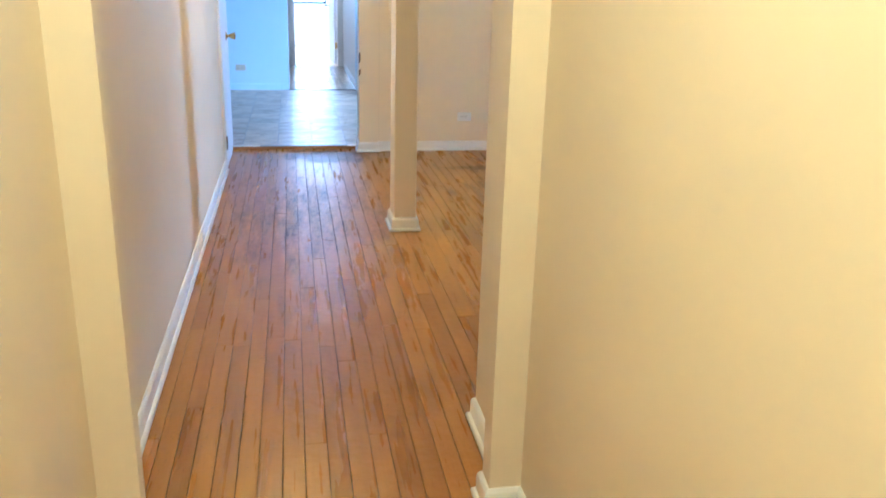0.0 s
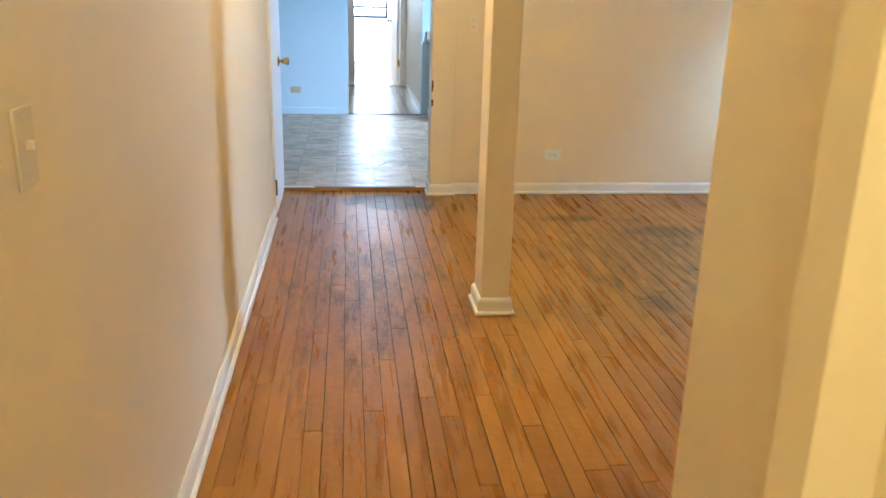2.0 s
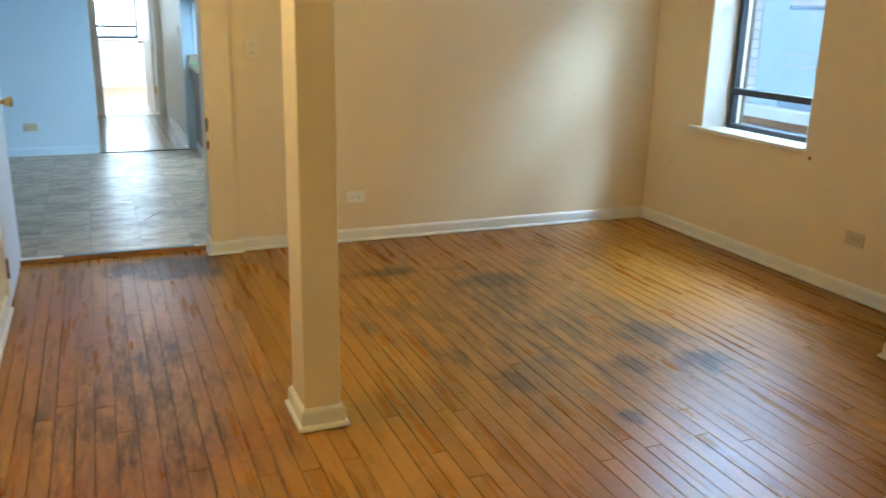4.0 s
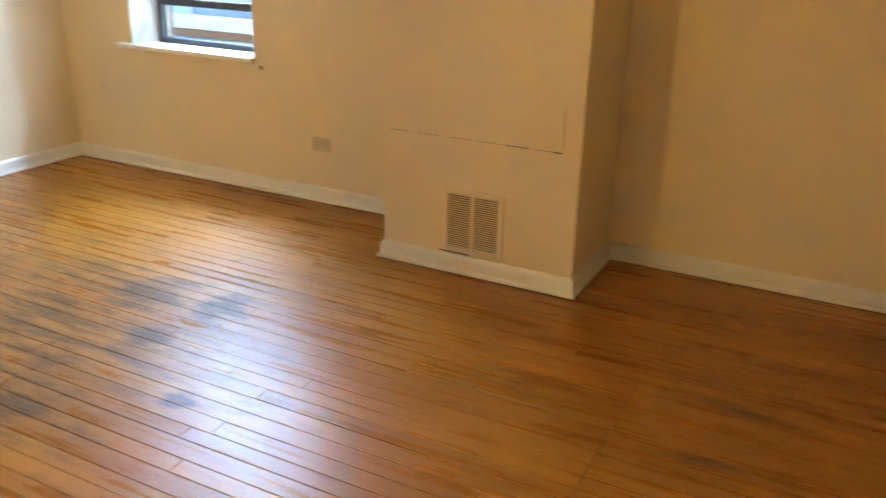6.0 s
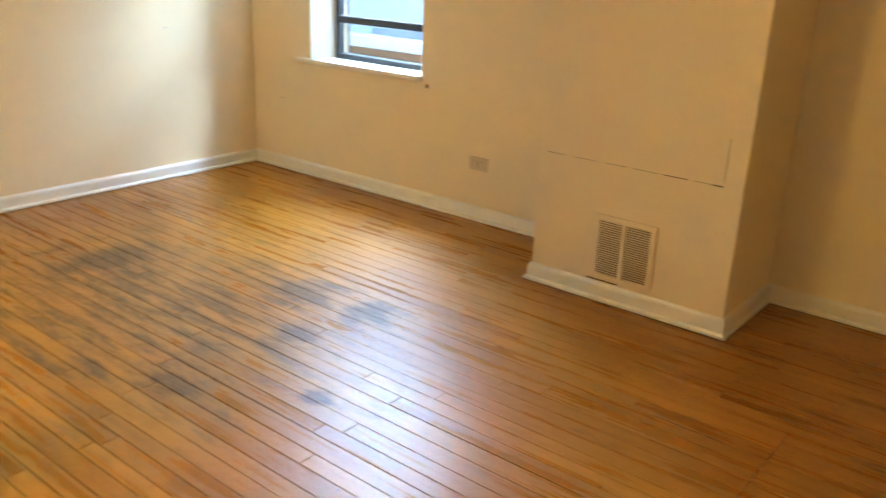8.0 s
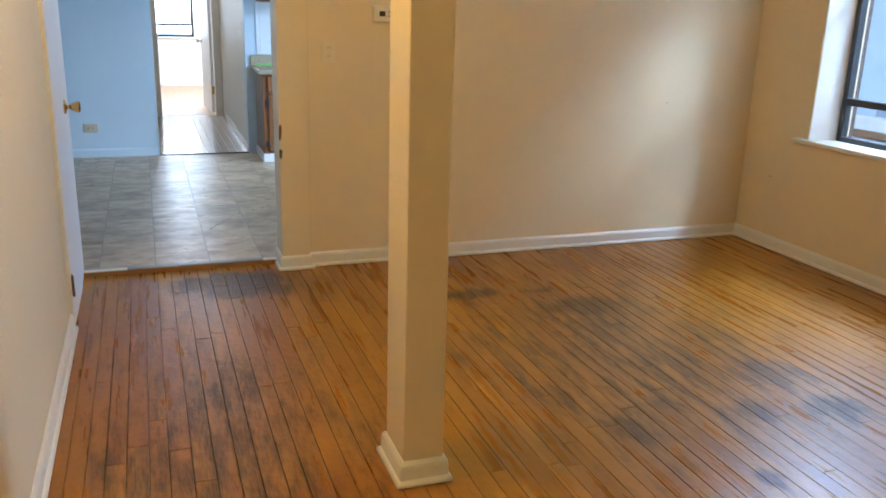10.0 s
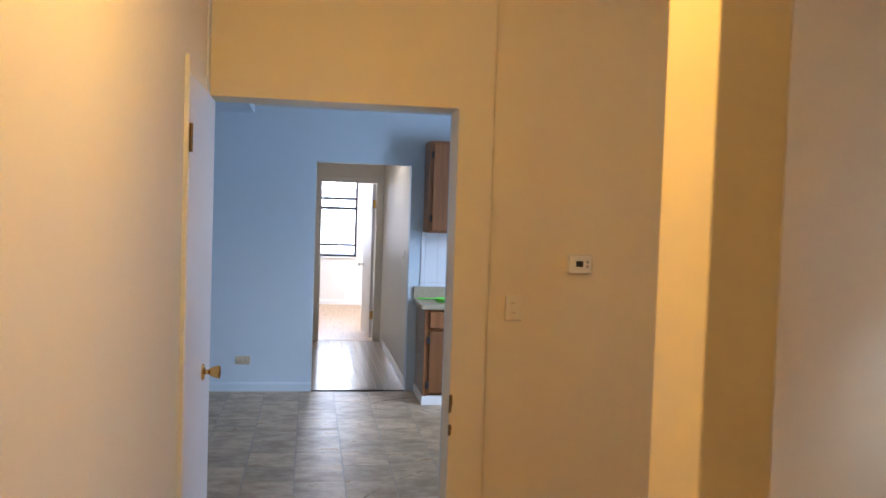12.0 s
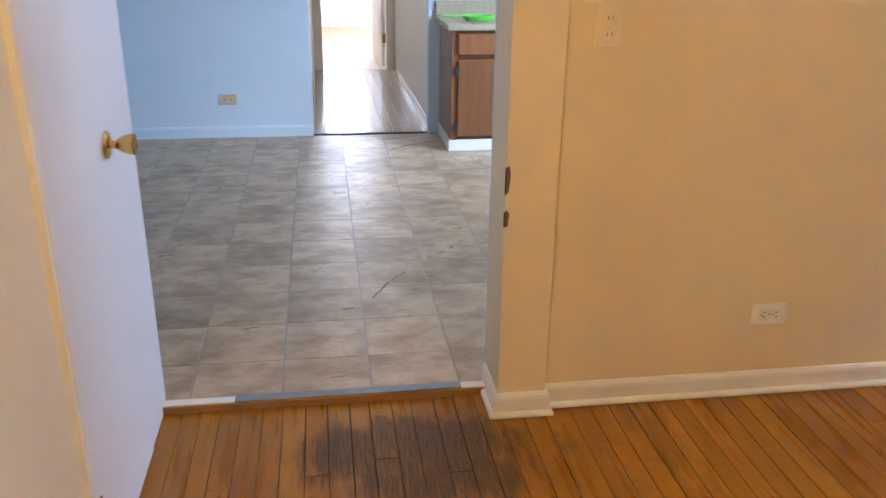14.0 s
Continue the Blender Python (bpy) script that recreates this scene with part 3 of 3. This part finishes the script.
def duplex(name, where, turn, mat, label, holes=True):
    """A duplex outlet lying on its side; local x along the wall, y out of it, z up."""
    t = empty(name, *where, label, "outlet")
    t.rotation_euler = (0, 0, radians(turn))
    box("plate", -0.058, 0.058, 0.0, 0.006, -0.036, 0.036, mat, t, bevel=0.003, seg=2)
    for s in (-1, 1):
        bm = bmesh.new()
        add_box(bm, s * 0.020 - 0.015, s * 0.020 + 0.015, 0.0055, 0.009, -0.017, 0.017, 0.004, 2)
        face = part("socket", bm, mat, t)
        if holes:
            for dz in (-0.007, 0.007):
                box("slot", s * 0.020 - 0.006, s * 0.020 + 0.003, 0.0088, 0.0094, dz - 0.0014, dz + 0.0014, DARK, face)
            box("ground_slot", s * 0.020 + 0.0055, s * 0.020 + 0.010, 0.0088, 0.0094, -0.0022, 0.0022, DARK, face)
    bm = bmesh.new()
    add_lathe(bm, [(0.0035, 0.005), (0.0035, 0.0068), (0.001, 0.0075)], Matrix.Rotation(radians(90), 4, "Z"), 8)
    part("screw", bm, STEEL, t)
    return t


duplex("outlet", (1.887, N_Y, 0.281), 180, WHITEP, "white duplex outlet on its side above the baseboard")
duplex("outlet", (E_X, -1.831, 0.308), 90, TAN, "painted-over duplex outlet on the cream wall", False)
duplex("outlet", (3.06, S_Y, 0.25), 0, TAN, "yellowed duplex outlet above the baseboard")
duplex("outlet", (-0.107, K_N, 0.286), 180, TAN, "ivory duplex outlet on the pale kitchen wall")
duplex("outlet", (1.06, B_N, 0.17), 180, WHITEP, "white outlet below the bedroom window")


def switch(name, where, turn, mat, label, lever=True):
    t = empty(name, *where, label, "light switch")
    t.rotation_euler = (0, 0, radians(turn))
    box("plate", -0.036, 0.036, 0.0, 0.006, -0.058, 0.058, mat, t, bevel=0.003, seg=2)
    if lever:
        bm = bmesh.new()
        add_box(bm, -0.005, 0.005, 0.005, 0.018, -0.003, 0.010, 0.002)
        part("toggle", bm, IVORY, t)
    for dz in (-0.042, 0.042):
        bm = bmesh.new()
        add_lathe(bm, [(0.0035, 0.005), (0.0035, 0.0068), (0.001, 0.0075)], Matrix.Translation((0, 0, dz)) @ Matrix.Rotation(radians(90), 4, "Z"), 8)
        part("screw", bm, mat, t)
    return t


switch("light_switch", (0.0, -4.475, 1.16), -90, IVORY, "ivory toggle switch on the cream wall")
switch("light_switch", (1.272, 4.05, 1.15), 90, WHITEP, "white toggle switch on the hall wall")
plate = empty("blank_outlet_plate", 1.29, N_Y, 1.163, "painted-over socket plate on the cream wall", "outlet")
plate.rotation_euler = (0, 0, radians(180))
box("plate", -0.037, 0.037, 0.0, 0.009, -0.056, 0.056, PLATE, plate, bevel=0.003, seg=2)
for dz in (-0.022, 0.020):
    bm = bmesh.new()
    add_lathe(bm, [(0.017, 0.008), (0.017, 0.0105), (0.014, 0.0115)], Matrix.Translation((0, 0, dz)) @ Matrix.Rotation(radians(90), 4, "Z"), 18)
    face = part("socket", bm, PLATE, plate)
    for dx in (-0.006, 0.006):
        box("slot", dx - 0.0012, dx + 0.0012, 0.0112, 0.0120, dz - 0.004, dz + 0.005, SCAR, face)

th = empty("thermostat", 1.577, N_Y, 1.359, "white wall thermostat with a small dark display", "thermostat")
th.rotation_euler = (0, 0, radians(180))
box("back_plate", -0.055, 0.055, 0.0, 0.006, -0.043, 0.043, THERMO, th, bevel=0.002)
box("housing", -0.053, 0.053, 0.006, 0.026, -0.040, 0.040, THERMO, th, bevel=0.006, seg=2)
box("display", -0.012, 0.020, 0.0255, 0.0268, -0.012, 0.014, DARK, th, "dark display")
for dz in (-0.010, 0.010):
    box("button", -0.036, -0.026, 0.0255, 0.0285, dz - 0.006, dz + 0.006, STEEL, th, bevel=0.001)

# tan strip laid on the wall as the shade along the casing's edge
tagged(box("casing_edge_shade", 1.1790, 1.1805, N_Y - 0.0008, N_Y + 0.002, 0.085, TOP, TAN), "thin tan strip drawn as the shade line beside the casing", "gap", kind="structure")

# strike scars on the casing
rng = random.Random(5)
for zc, hx, hz in ((0.752, 0.0075, 0.046), (0.640, 0.0085, 0.026)):
    bm = bmesh.new()
    ring = []
    for k in range(14):
        a = 2 * math.pi * k / 14
        ring.append((1.0235 + hx * math.cos(a) * rng.uniform(0.55, 1.1), zc + hz * math.sin(a) * rng.uniform(0.75, 1.1)))
    front = [bm.verts.new((x, -0.0608, z)) for x, z in ring]
    back = [bm.verts.new((x, -0.054, z)) for x, z in ring]
    bm.faces.new(front)
    bm.faces.new(back[::-1])
    for k in range(14):
        bm.faces.new((front[k], back[k], back[(k + 1) % 14], front[(k + 1) % 14]))
    bmesh.ops.recalc_face_normals(bm, faces=bm.faces[:])
    scar = tagged(part("strike_scar", bm, SCAR), "gouged bare wood where a strike plate was", "damage")
    box("slit", 1.0165, 1.0195, -0.0612, -0.054, zc - hz * 0.9, zc + hz * 0.8, DARK, scar)

# ---- vent grille on the chimney breast ----
gr = empty("vent_grille", BR_X, -2.932, 0.10, "cream painted return air grille with two rows of louvres", "vent")
GX = BR_X
bm = bmesh.new()
add_wall(bm, "x", GX - 0.010, GX, -3.072, -2.798, 0.096, 0.372, [(-2.924, -2.822, 0.116, 0.352), (-3.048, -2.944, 0.116, 0.352)])
bmesh.ops.recalc_face_normals(bm, faces=bm.faces[:])
local(gr, part("frame", bm, WALL, gr))
local(gr, box("backing", GX - 0.0015, GX - 0.0005, -3.05, -2.82, 0.114, 0.354, DARK, gr))
slat_me = None
for cy in (-2.873, -2.996):
    for k in range(25):
        z = 0.1208 + k * 0.00945
        if slat_me is None:
            bm = bmesh.new()
            add_box(bm, -0.0010, 0.0010, -0.0505, 0.0505, -0.0034, 0.0034)
            s = part("slat", bm, WALL, gr)
            slat_me = s.data
        else:
            s = new("slat", slat_me)
            s.parent = gr
        s.matrix_basis = Matrix.Translation(Vector((GX - 0.0062, cy, z)) - gr.location) @ Matrix.Rotation(radians(-28), 4, "Y")

# access panel outline: hairline cracks in the paint
pn = empty("access_panel", BR_X, -2.92, 0.58, "painted-over access panel with hairline cracks at its edge", "panel")
local(pn, box("panel", BR_X - 0.0009, BR_X, -3.300, -2.545, 0.583, 2.20, WALL, pn, bevel=0.0004))
rng = random.Random(5)
y = -2.55
while y > -3.29:
    l = rng.uniform(0.03, 0.11)
    e = max(y - l, -3.298)
    w = rng.choice((0.0003, 0.0004, 0.0005, 0.0012))
    local(pn, box("crack", BR_X - 0.0028, BR_X - 0.0004, e, y, 0.5815 - w, 0.5815 + w, DARK, pn))
    y = e - rng.uniform(0.0, 0.05)
local(pn, box("crack", BR_X - 0.0030, BR_X - 0.0004, -3.300, -3.262, 0.579, 0.583, DARK, pn))
local(pn, box("crack", BR_X - 0.0028, BR_X - 0.0004, -3.3012, -3.3002, 0.60, 0.76, DARK, pn))
cr = tagged(box("paint_crack", BR_X - 0.0150, BR_X - 0.0135, -2.93, -2.79, 0.091, 0.0955, DARK), "dark gap where the grille meets the baseboard", "damage")
tagged(box("nail", E_X - 0.006, E_X, -0.302, -0.280, 0.445, 0.450, STEEL, bevel=0.001), "small nail in the cream wall", "nail")
tagged(box("nail", 3.376, 3.394, N_Y - 0.004, N_Y, 0.874, 0.878, STEEL, bevel=0.001), "small bent nail in the cream wall", "nail")
tagged(box("chip", E_X - 0.003, E_X, -1.475, -1.455, 0.655, 0.675, SCAR, bevel=0.001), "chipped plaster at the sill's end", "damage")

# ---- kitchen ----
cab = empty("base_cabinet", 1.33, 3.04, KF, "dark-stained wooden base cabinet with a drawer and a door", "cabinet")
CX0, CX1, CY0, CZ = 1.338, 2.55, 3.035, 0.795


def cbox(name, *a, parent=None, label="", bevel=0.003):
    return local(cab, box(name, *a, parent or cab, label, bevel)) if parent is None else box(name, *a, parent, label, bevel)


cbox("side_panel", CX0, CX0 + 0.018, CY0 + 0.018, 3.55, 0.10, CZ, CABSIDE, label="greyed plywood side")
cbox("carcass", CX0 + 0.018, CX1, CY0 + 0.018, 3.55, 0.10, CZ, CABWOOD)
cbox("toe_kick", CX0 - 0.01, CX1, CY0 + 0.0, 3.55, KF, 0.10, TRIM, label="white painted plinth")
cbox("stile", CX0, CX0 + 0.045, CY0, CY0 + 0.018, 0.10, CZ, CABWOOD)
cbox("top_rail", CX0 + 0.045, CX1, CY0, CY0 + 0.018, CZ - 0.03, CZ, CABWOOD)
cbox("mid_rail", CX0 + 0.045, CX1, CY0, CY0 + 0.018, 0.625, 0.65, CABWOOD)
for i in range(3):
    a = CX0 + 0.04 + i * 0.40
    cbox("drawer_front", a, a + 0.385, CY0 - 0.018, CY0, 0.645, 0.775, CABWOOD, bevel=0.005)
    cbox("door", a, a + 0.385, CY0 - 0.018, CY0, 0.125, 0.620, CABWOOD, bevel=0.005)
    for z in (0.19, 0.55):
        cbox("hinge", a - 0.022, a + 0.006, CY0 - 0.021, CY0 - 0.017, z - 0.028, z + 0.028, DARK, label="blackened hinge", bevel=0.002)
top = empty("countertop", 1.31, 3.0, 0.795, "beige laminate countertop with a low backsplash", "countertop")
local(top, box("slab", 1.305, 2.6, 2.995, K_N - 0.002, 0.797, 0.835, COUNTER, top, "", 0.008, 2))
local(top, box("backsplash", 1.305, 2.6, K_N - 0.024, K_N - 0.002, 0.835, 0.930, COUNTER, top, "", 0.004))
up = empty("wall_cabinet", 1.372, 3.27, 1.40, "dark-stained wooden wall cabinet", "cabinet")
local(up, box("carcass", 1.372, 2.5, 3.275, K_N - 0.001, 1.40, 2.155, CABWOOD, up, "", 0.003))
for i in range(3):
    a = 1.40 + i * 0.37
    d = local(up, box("door", a, a + 0.355, 3.257, 3.275, 1.42, 2.135, CABWOOD, up, "", 0.006, 2))
    for z in (1.52, 2.04):
        local(up, box("hinge", a - 0.016, a + 0.004, 3.254, 3.258, z - 0.028, z + 0.028, DARK, up, "blackened hinge", 0.002))

# green dustpan on the counter
pan = empty("dustpan", 1.54, 3.22, 0.835, "bright green plastic dustpan lying on the counter", "dustpan")
bm = bmesh.new()
pts = []
for ring, (s, z) in enumerate(((0.78, 0.002), (1.0, 0.03), (0.96, 0.034), (0.74, 0.008))):
    row = []
    for k in range(24):
        a = 2 * math.pi * k / 24
        row.append(bm.verts.new((0.11 * s * math.cos(a), 0.075 * s * math.sin(a), z)))
    pts.append(row)
for a, b in zip(pts, pts[1:]):
    for k in range(24):
        bm.faces.new((a[k], a[(k + 1) % 24], b[(k + 1) % 24], b[k]))
bm.faces.new(pts[0][::-1])
bm.faces.new(pts[-1])
part("tray", bm, GREEN, pan)
bm = bmesh.new()
add_box(bm, -0.24, -0.10, -0.018, 0.018, 0.022, 0.034, 0.006, 2)
part("handle", bm, GREEN, pan)

# ---- hall and bedroom ----
fr = empty("door_frame", 0.87, H_N, 0.03, "white painted door frame at the end of the hall", "door frame")
fr["kind"] = "structure"
local(fr, box("jamb_left", 0.4625, 0.548, H_N - 0.015, H_N + 0.115, KF, 1.905, TRIM, fr, "", 0.003))
local(fr, box("jamb_right", 1.187, 1.271, H_N - 0.015, H_N + 0.115, KF, 1.905, TRIM, fr, "", 0.003))
local(fr, box("head", 0.505, 1.271, H_N - 0.015, H_N + 0.115, 1.893, 1.955, TRIM, fr, "", 0.003))
bd = empty("bedroom_door", 1.186, 6.47, 0.03, "white flush door standing open into the bedroom", "door")
bd.rotation_euler = (0, 0, radians(4.5))
box("leaf", -0.038, 0.0, 0.0, 0.70, 0.012, 1.86, DOORP, bd, "", 0.003)
for z in (0.29, 1.62):
    box("hinge", -0.034, 0.002, -0.008, 0.0, z - 0.05, z + 0.05, BRASS, bd, "tarnished brass hinge", 0.001)
for s in (-1, 1):
    bm = bmesh.new()
    add_lathe(bm, [(0.03, 0.0), (0.028, 0.006), (0.011, 0.010), (0.010, 0.03), (0.022, 0.04), (0.026, 0.052), (0.02, 0.064), (0.006, 0.066)], Matrix.Translation((0.0 if s > 0 else -0.038, 0.63, 0.86)) @ Matrix.Scale(s, 4, (1, 0, 0)), 16)
    part("knob", bm, STEEL, bd, "steel knob")
w2 = empty("window_2", 0.64, B_N, 0.81, "black steel window with horizontal bars, washed out by daylight", "window")
w2["kind"] = "structure"
for nm, a, b, c0, d0 in (("frame_left", 0.10, 0.14, 0.81, 2.25), ("frame_right", 1.145, 1.18, 0.81, 2.25), ("frame_top", 0.14, 1.145, 2.215, 2.25), ("frame_bottom", 0.14, 1.145, 0.81, 0.845), ("bar", 0.14, 1.145, 1.735, 1.780), ("bar", 0.14, 1.145, 1.575, 1.625), ("bar", 0.14, 1.145, 0.980, 1.020)):
    local(w2, box(nm, a, b, B_N + 0.05, B_N + 0.09, c0, d0, BLACKF, w2, "", 0.003))
g = local(w2, box("pane", 0.12, 1.16, B_N + 0.068, B_N + 0.072, 0.83, 2.23, GLASS, w2, "clear glass pane"))
g.visible_shadow = False
tagged(box("bedroom_sill", 0.02, 1.26, B_N - 0.05, B_N + 0.05, 0.785, 0.81, TRIM, None, "", 0.004), "white painted bedroom window sill", "window sill", kind="structure")
tagged(box("backdrop", -6, 8, 16.0, 16.1, -0.4, 9, glow("bright_overcast", (0.92, 0.96, 1.0), 2.0)), "bright overcast distance beyond the bedroom window", "backdrop", kind="structure")

# ---- floors and their pieces ----
fl = tagged(box("floor", -0.13, E_X + 0.1, -8.5, 0.085, -0.06, -0.004, GAP), "worn amber oak strip floor with greyed patches", "floor", kind="structure")
kf = tagged(box("kitchen_floor", -1.2, 3.3, 0.085, K_N + 0.06, -0.06, KF - 0.0015, VJOINT), "scuffed beige-grey stone-look vinyl tile floor", "floor", kind="structure")
hf = tagged(box("hall_floor", 0.3, 1.42, K_N + 0.06, H_N + 0.05, -0.06, KF - 0.002, BEDWOOD), "brown wooden hall floor, glossy with daylight", "floor", kind="structure")
bf = tagged(box("bedroom_floor", -1.5, 3.1, H_N + 0.05, B_N + 0.25, -0.06, KF, BEDWOOD), "pale amber wooden bedroom floor", "floor", kind="structure")
tagged(box("threshold_riser", 0.0, 1.018, 0.070, 0.085, -0.004, KF - 0.002, OAKEDGE, bevel=0.002), "worn oak edge below the kitchen floor", "threshold", kind="structure")
bm = bmesh.new()
add_box(bm, 0.22, 0.93, 0.074, 0.112, KF - 0.002, KF + 0.004, 0.0015)
tagged(part("threshold_strip", bm, STRIP), "dented grey metal threshold strip", "threshold", kind="structure")
for a, b in ((0.0, 0.22), (0.93, 1.015)):
    tagged(box("threshold_end", a, b, 0.074, 0.108, KF - 0.002, KF + 0.003, TRIM, bevel=0.001), "paint-splashed end of the threshold strip", "threshold", kind="structure")
tagged(box("hall_threshold", 0.457, 1.26, K_N - 0.01, K_N + 0.025, KF - 0.002, KF + 0.005, GAP, bevel=0.001), "dark strip between kitchen and hall floors", "threshold", kind="structure")


def plank_mesh(name, w, l, t, mat, bev=0.0006):
    me = bpy.data.meshes.new(name)
    a, b = w / 2, l / 2
    v = [(-a, -b, -t), (a, -b, -t), (a, b, -t), (-a, b, -t), (-a, -b, -bev), (a, -b, -bev), (a, b, -bev), (-a, b, -bev),
         (-a + bev, -b + bev, 0), (a - bev, -b + bev, 0), (a - bev, b - bev, 0), (-a + bev, b - bev, 0)]
    f = [(0, 1, 5, 4), (1, 2, 6, 5), (2, 3, 7, 6), (3, 0, 4, 7), (4, 5, 9, 8), (5, 6, 10, 9), (6, 7, 11, 10), (7, 4, 8, 11), (8, 9, 10, 11)]
    me.from_pydata(v, [], f)
    me.materials.append(mat)
    return me


def lay_strips(parent, x0, x1, y0, y1, z, mat, rng, lo, hi, wmin, wmax, cuts=()):
    x = x0
    while x < x1 - 0.02:
        w = rng.uniform(wmin, wmax)
        if x1 - (x + w) < 0.03:
            w = x1 - x
        stops = [y0, y1]
        for cx0, cx1, cy in cuts:
            if cx0 < x + w / 2 < cx1:
                stops.append(cy)
        stops.sort()
        for a, b in zip(stops, stops[1:]):
            y = a
            first = True
            while y < b - 1e-4:
                l = rng.uniform(lo, hi) * (rng.uniform(0.2, 1.0) if first else 1.0)
                first = False
                if b - (y + l) < 0.3:
                    l = b - y
                gap = rng.choice((0.0014, 0.0020, 0.0028, 0.0038))
                me = plank_mesh("plank", w - gap, l - 0.0018, 0.012, mat)
                ob = new("plank", me)
                ob.parent = parent
                ob.location = (x + w / 2, y + l / 2, z + rng.uniform(-0.0003, 0.0003))
                ob.rotation_euler = (0, rng.uniform(-0.003, 0.003), 0)
                y += l
        x += w


rng = random.Random(11)
lay_strips(fl, 0.0, 1.25, -8.4, 0.070, 0.0, OAK, rng, 1.0, 2.3, 0.056, 0.074)
lay_strips(fl, 1.25, E_X, S_Y, 0.070, 0.0, OAK, rng, 1.0, 2.3, 0.056, 0.074, [(2.25, 3.02, -3.80)])
lay_strips(hf, 0.462, 1.272, K_N + 0.025, H_N, KF, HALLWOOD, rng, 0.8, 1.6, 0.07, 0.07)

tile_me = plank_mesh("tile", 0.2770, 0.2832, 0.004, VINYL, 0.0008)
for i in range(-5, 10):
    for j in range(-1, 12):
        cx, cy = 0.362 + 0.2835 * (i + 0.5), 0.33 + 0.285 * (j + 0.5)
        ax, bx, ay, by = max(cx - 0.14175, -1.1), min(cx + 0.14175, 3.2), max(cy - 0.1425, 0.09), min(cy + 0.1425, K_N - 0.012)
        if bx - ax < 0.02 or by - ay < 0.02:
            continue
        whole = bx - ax > 0.283 and by - ay > 0.2845
        me = tile_me if whole else plank_mesh("tile", bx - ax - 0.0065, by - ay - 0.0018, 0.004, VINYL, 0.0008)
        t = new("tile", me)
        t.parent = kf
        t.location = ((ax + bx) / 2, (ay + by) / 2, KF + rng.uniform(-0.0002, 0.0003))

ts = tagged(box("tile_splashback", 1.36, 2.6, K_N - 0.006, K_N - 0.0005, 0.932, 1.40, GROUT), "white glazed square wall tiles behind the counter", "wall tiles", kind="structure")
tile_x = [1.362 + 0.036] + [1.398 + 0.108 * (k + 1) for k in range(8)]
low = 1.362
for hi_x in tile_x:
    for a, b in ((0.934, 0.966), (0.968, 1.398)):
        bm = bmesh.new()
        add_box(bm, low, hi_x - 0.002, K_N - 0.010, K_N - 0.006, a, b, 0.0012)
        part("tile", bm, TILEW, ts)
    low = hi_x


# tears in the vinyl: thin ragged dark slits
def vinyl_tear(x0, y0, x1, y1, bow, width, breaks, rng):
    bm = bmesh.new()
    n = 14
    side = Vector((y1 - y0, x0 - x1, 0)).normalized()
    rows = []
    for k in range(n + 1):
        f = k / n
        c = Vector((x0 + (x1 - x0) * f, y0 + (y1 - y0) * f, KF + 0.0006)) + side * (bow * math.sin(math.pi * f) + rng.uniform(-0.004, 0.004))
        w = width * (0.35 + 0.65 * math.sin(math.pi * min(f + 0.1, 1.0))) * rng.uniform(0.5, 1.3)
        rows.append((c - side * w, c + side * w))
    for k in range(n):
        if k in breaks:
            continue
        (a, b), (d, c) = rows[k], rows[k + 1]
        low = [bm.verts.new(p) for p in (a, b, c, d)]
        high = [bm.verts.new(p + Vector((0, 0, 0.0008))) for p in (a, b, c, d)]
        bm.faces.new(high)
        for i in range(4):
            bm.faces.new((low[i], low[(i + 1) % 4], high[(i + 1) % 4], high[i]))
    bmesh.ops.recalc_face_normals(bm, faces=bm.faces[:])
    return tagged(part("floor_tear", bm, DARK), "thin ragged dark tear in the vinyl floor", "damage", kind="structure")


rng = random.Random(8)
vinyl_tear(0.695, 0.797, 0.846, 1.045, -0.012, 0.0032, (8, 11), rng)
vinyl_tear(0.571, 0.705, 0.620, 0.718, 0.002, 0.0028, (), rng)
vinyl_tear(0.958, 1.187, 1.176, 1.431, 0.012, 0.0018, (2, 5, 6, 9, 12), rng)
vinyl_tear(-0.220, 1.343, -0.156, 1.370, 0.003, 0.0032, (4,), rng)
vinyl_tear(-0.125, 0.634, -0.092, 0.653, 0.002, 0.0026, (), rng)
vinyl_tear(0.950, 3.106, 1.254, 3.291, -0.03, 0.0045, (3, 7), rng)
vinyl_tear(0.206, 0.580, 0.262, 0.592, 0.002, 0.0018, (6,), rng)
vinyl_tear(0.516, 0.194, 0.581, 0.201, 0.002, 0.0012, (3, 9), rng)
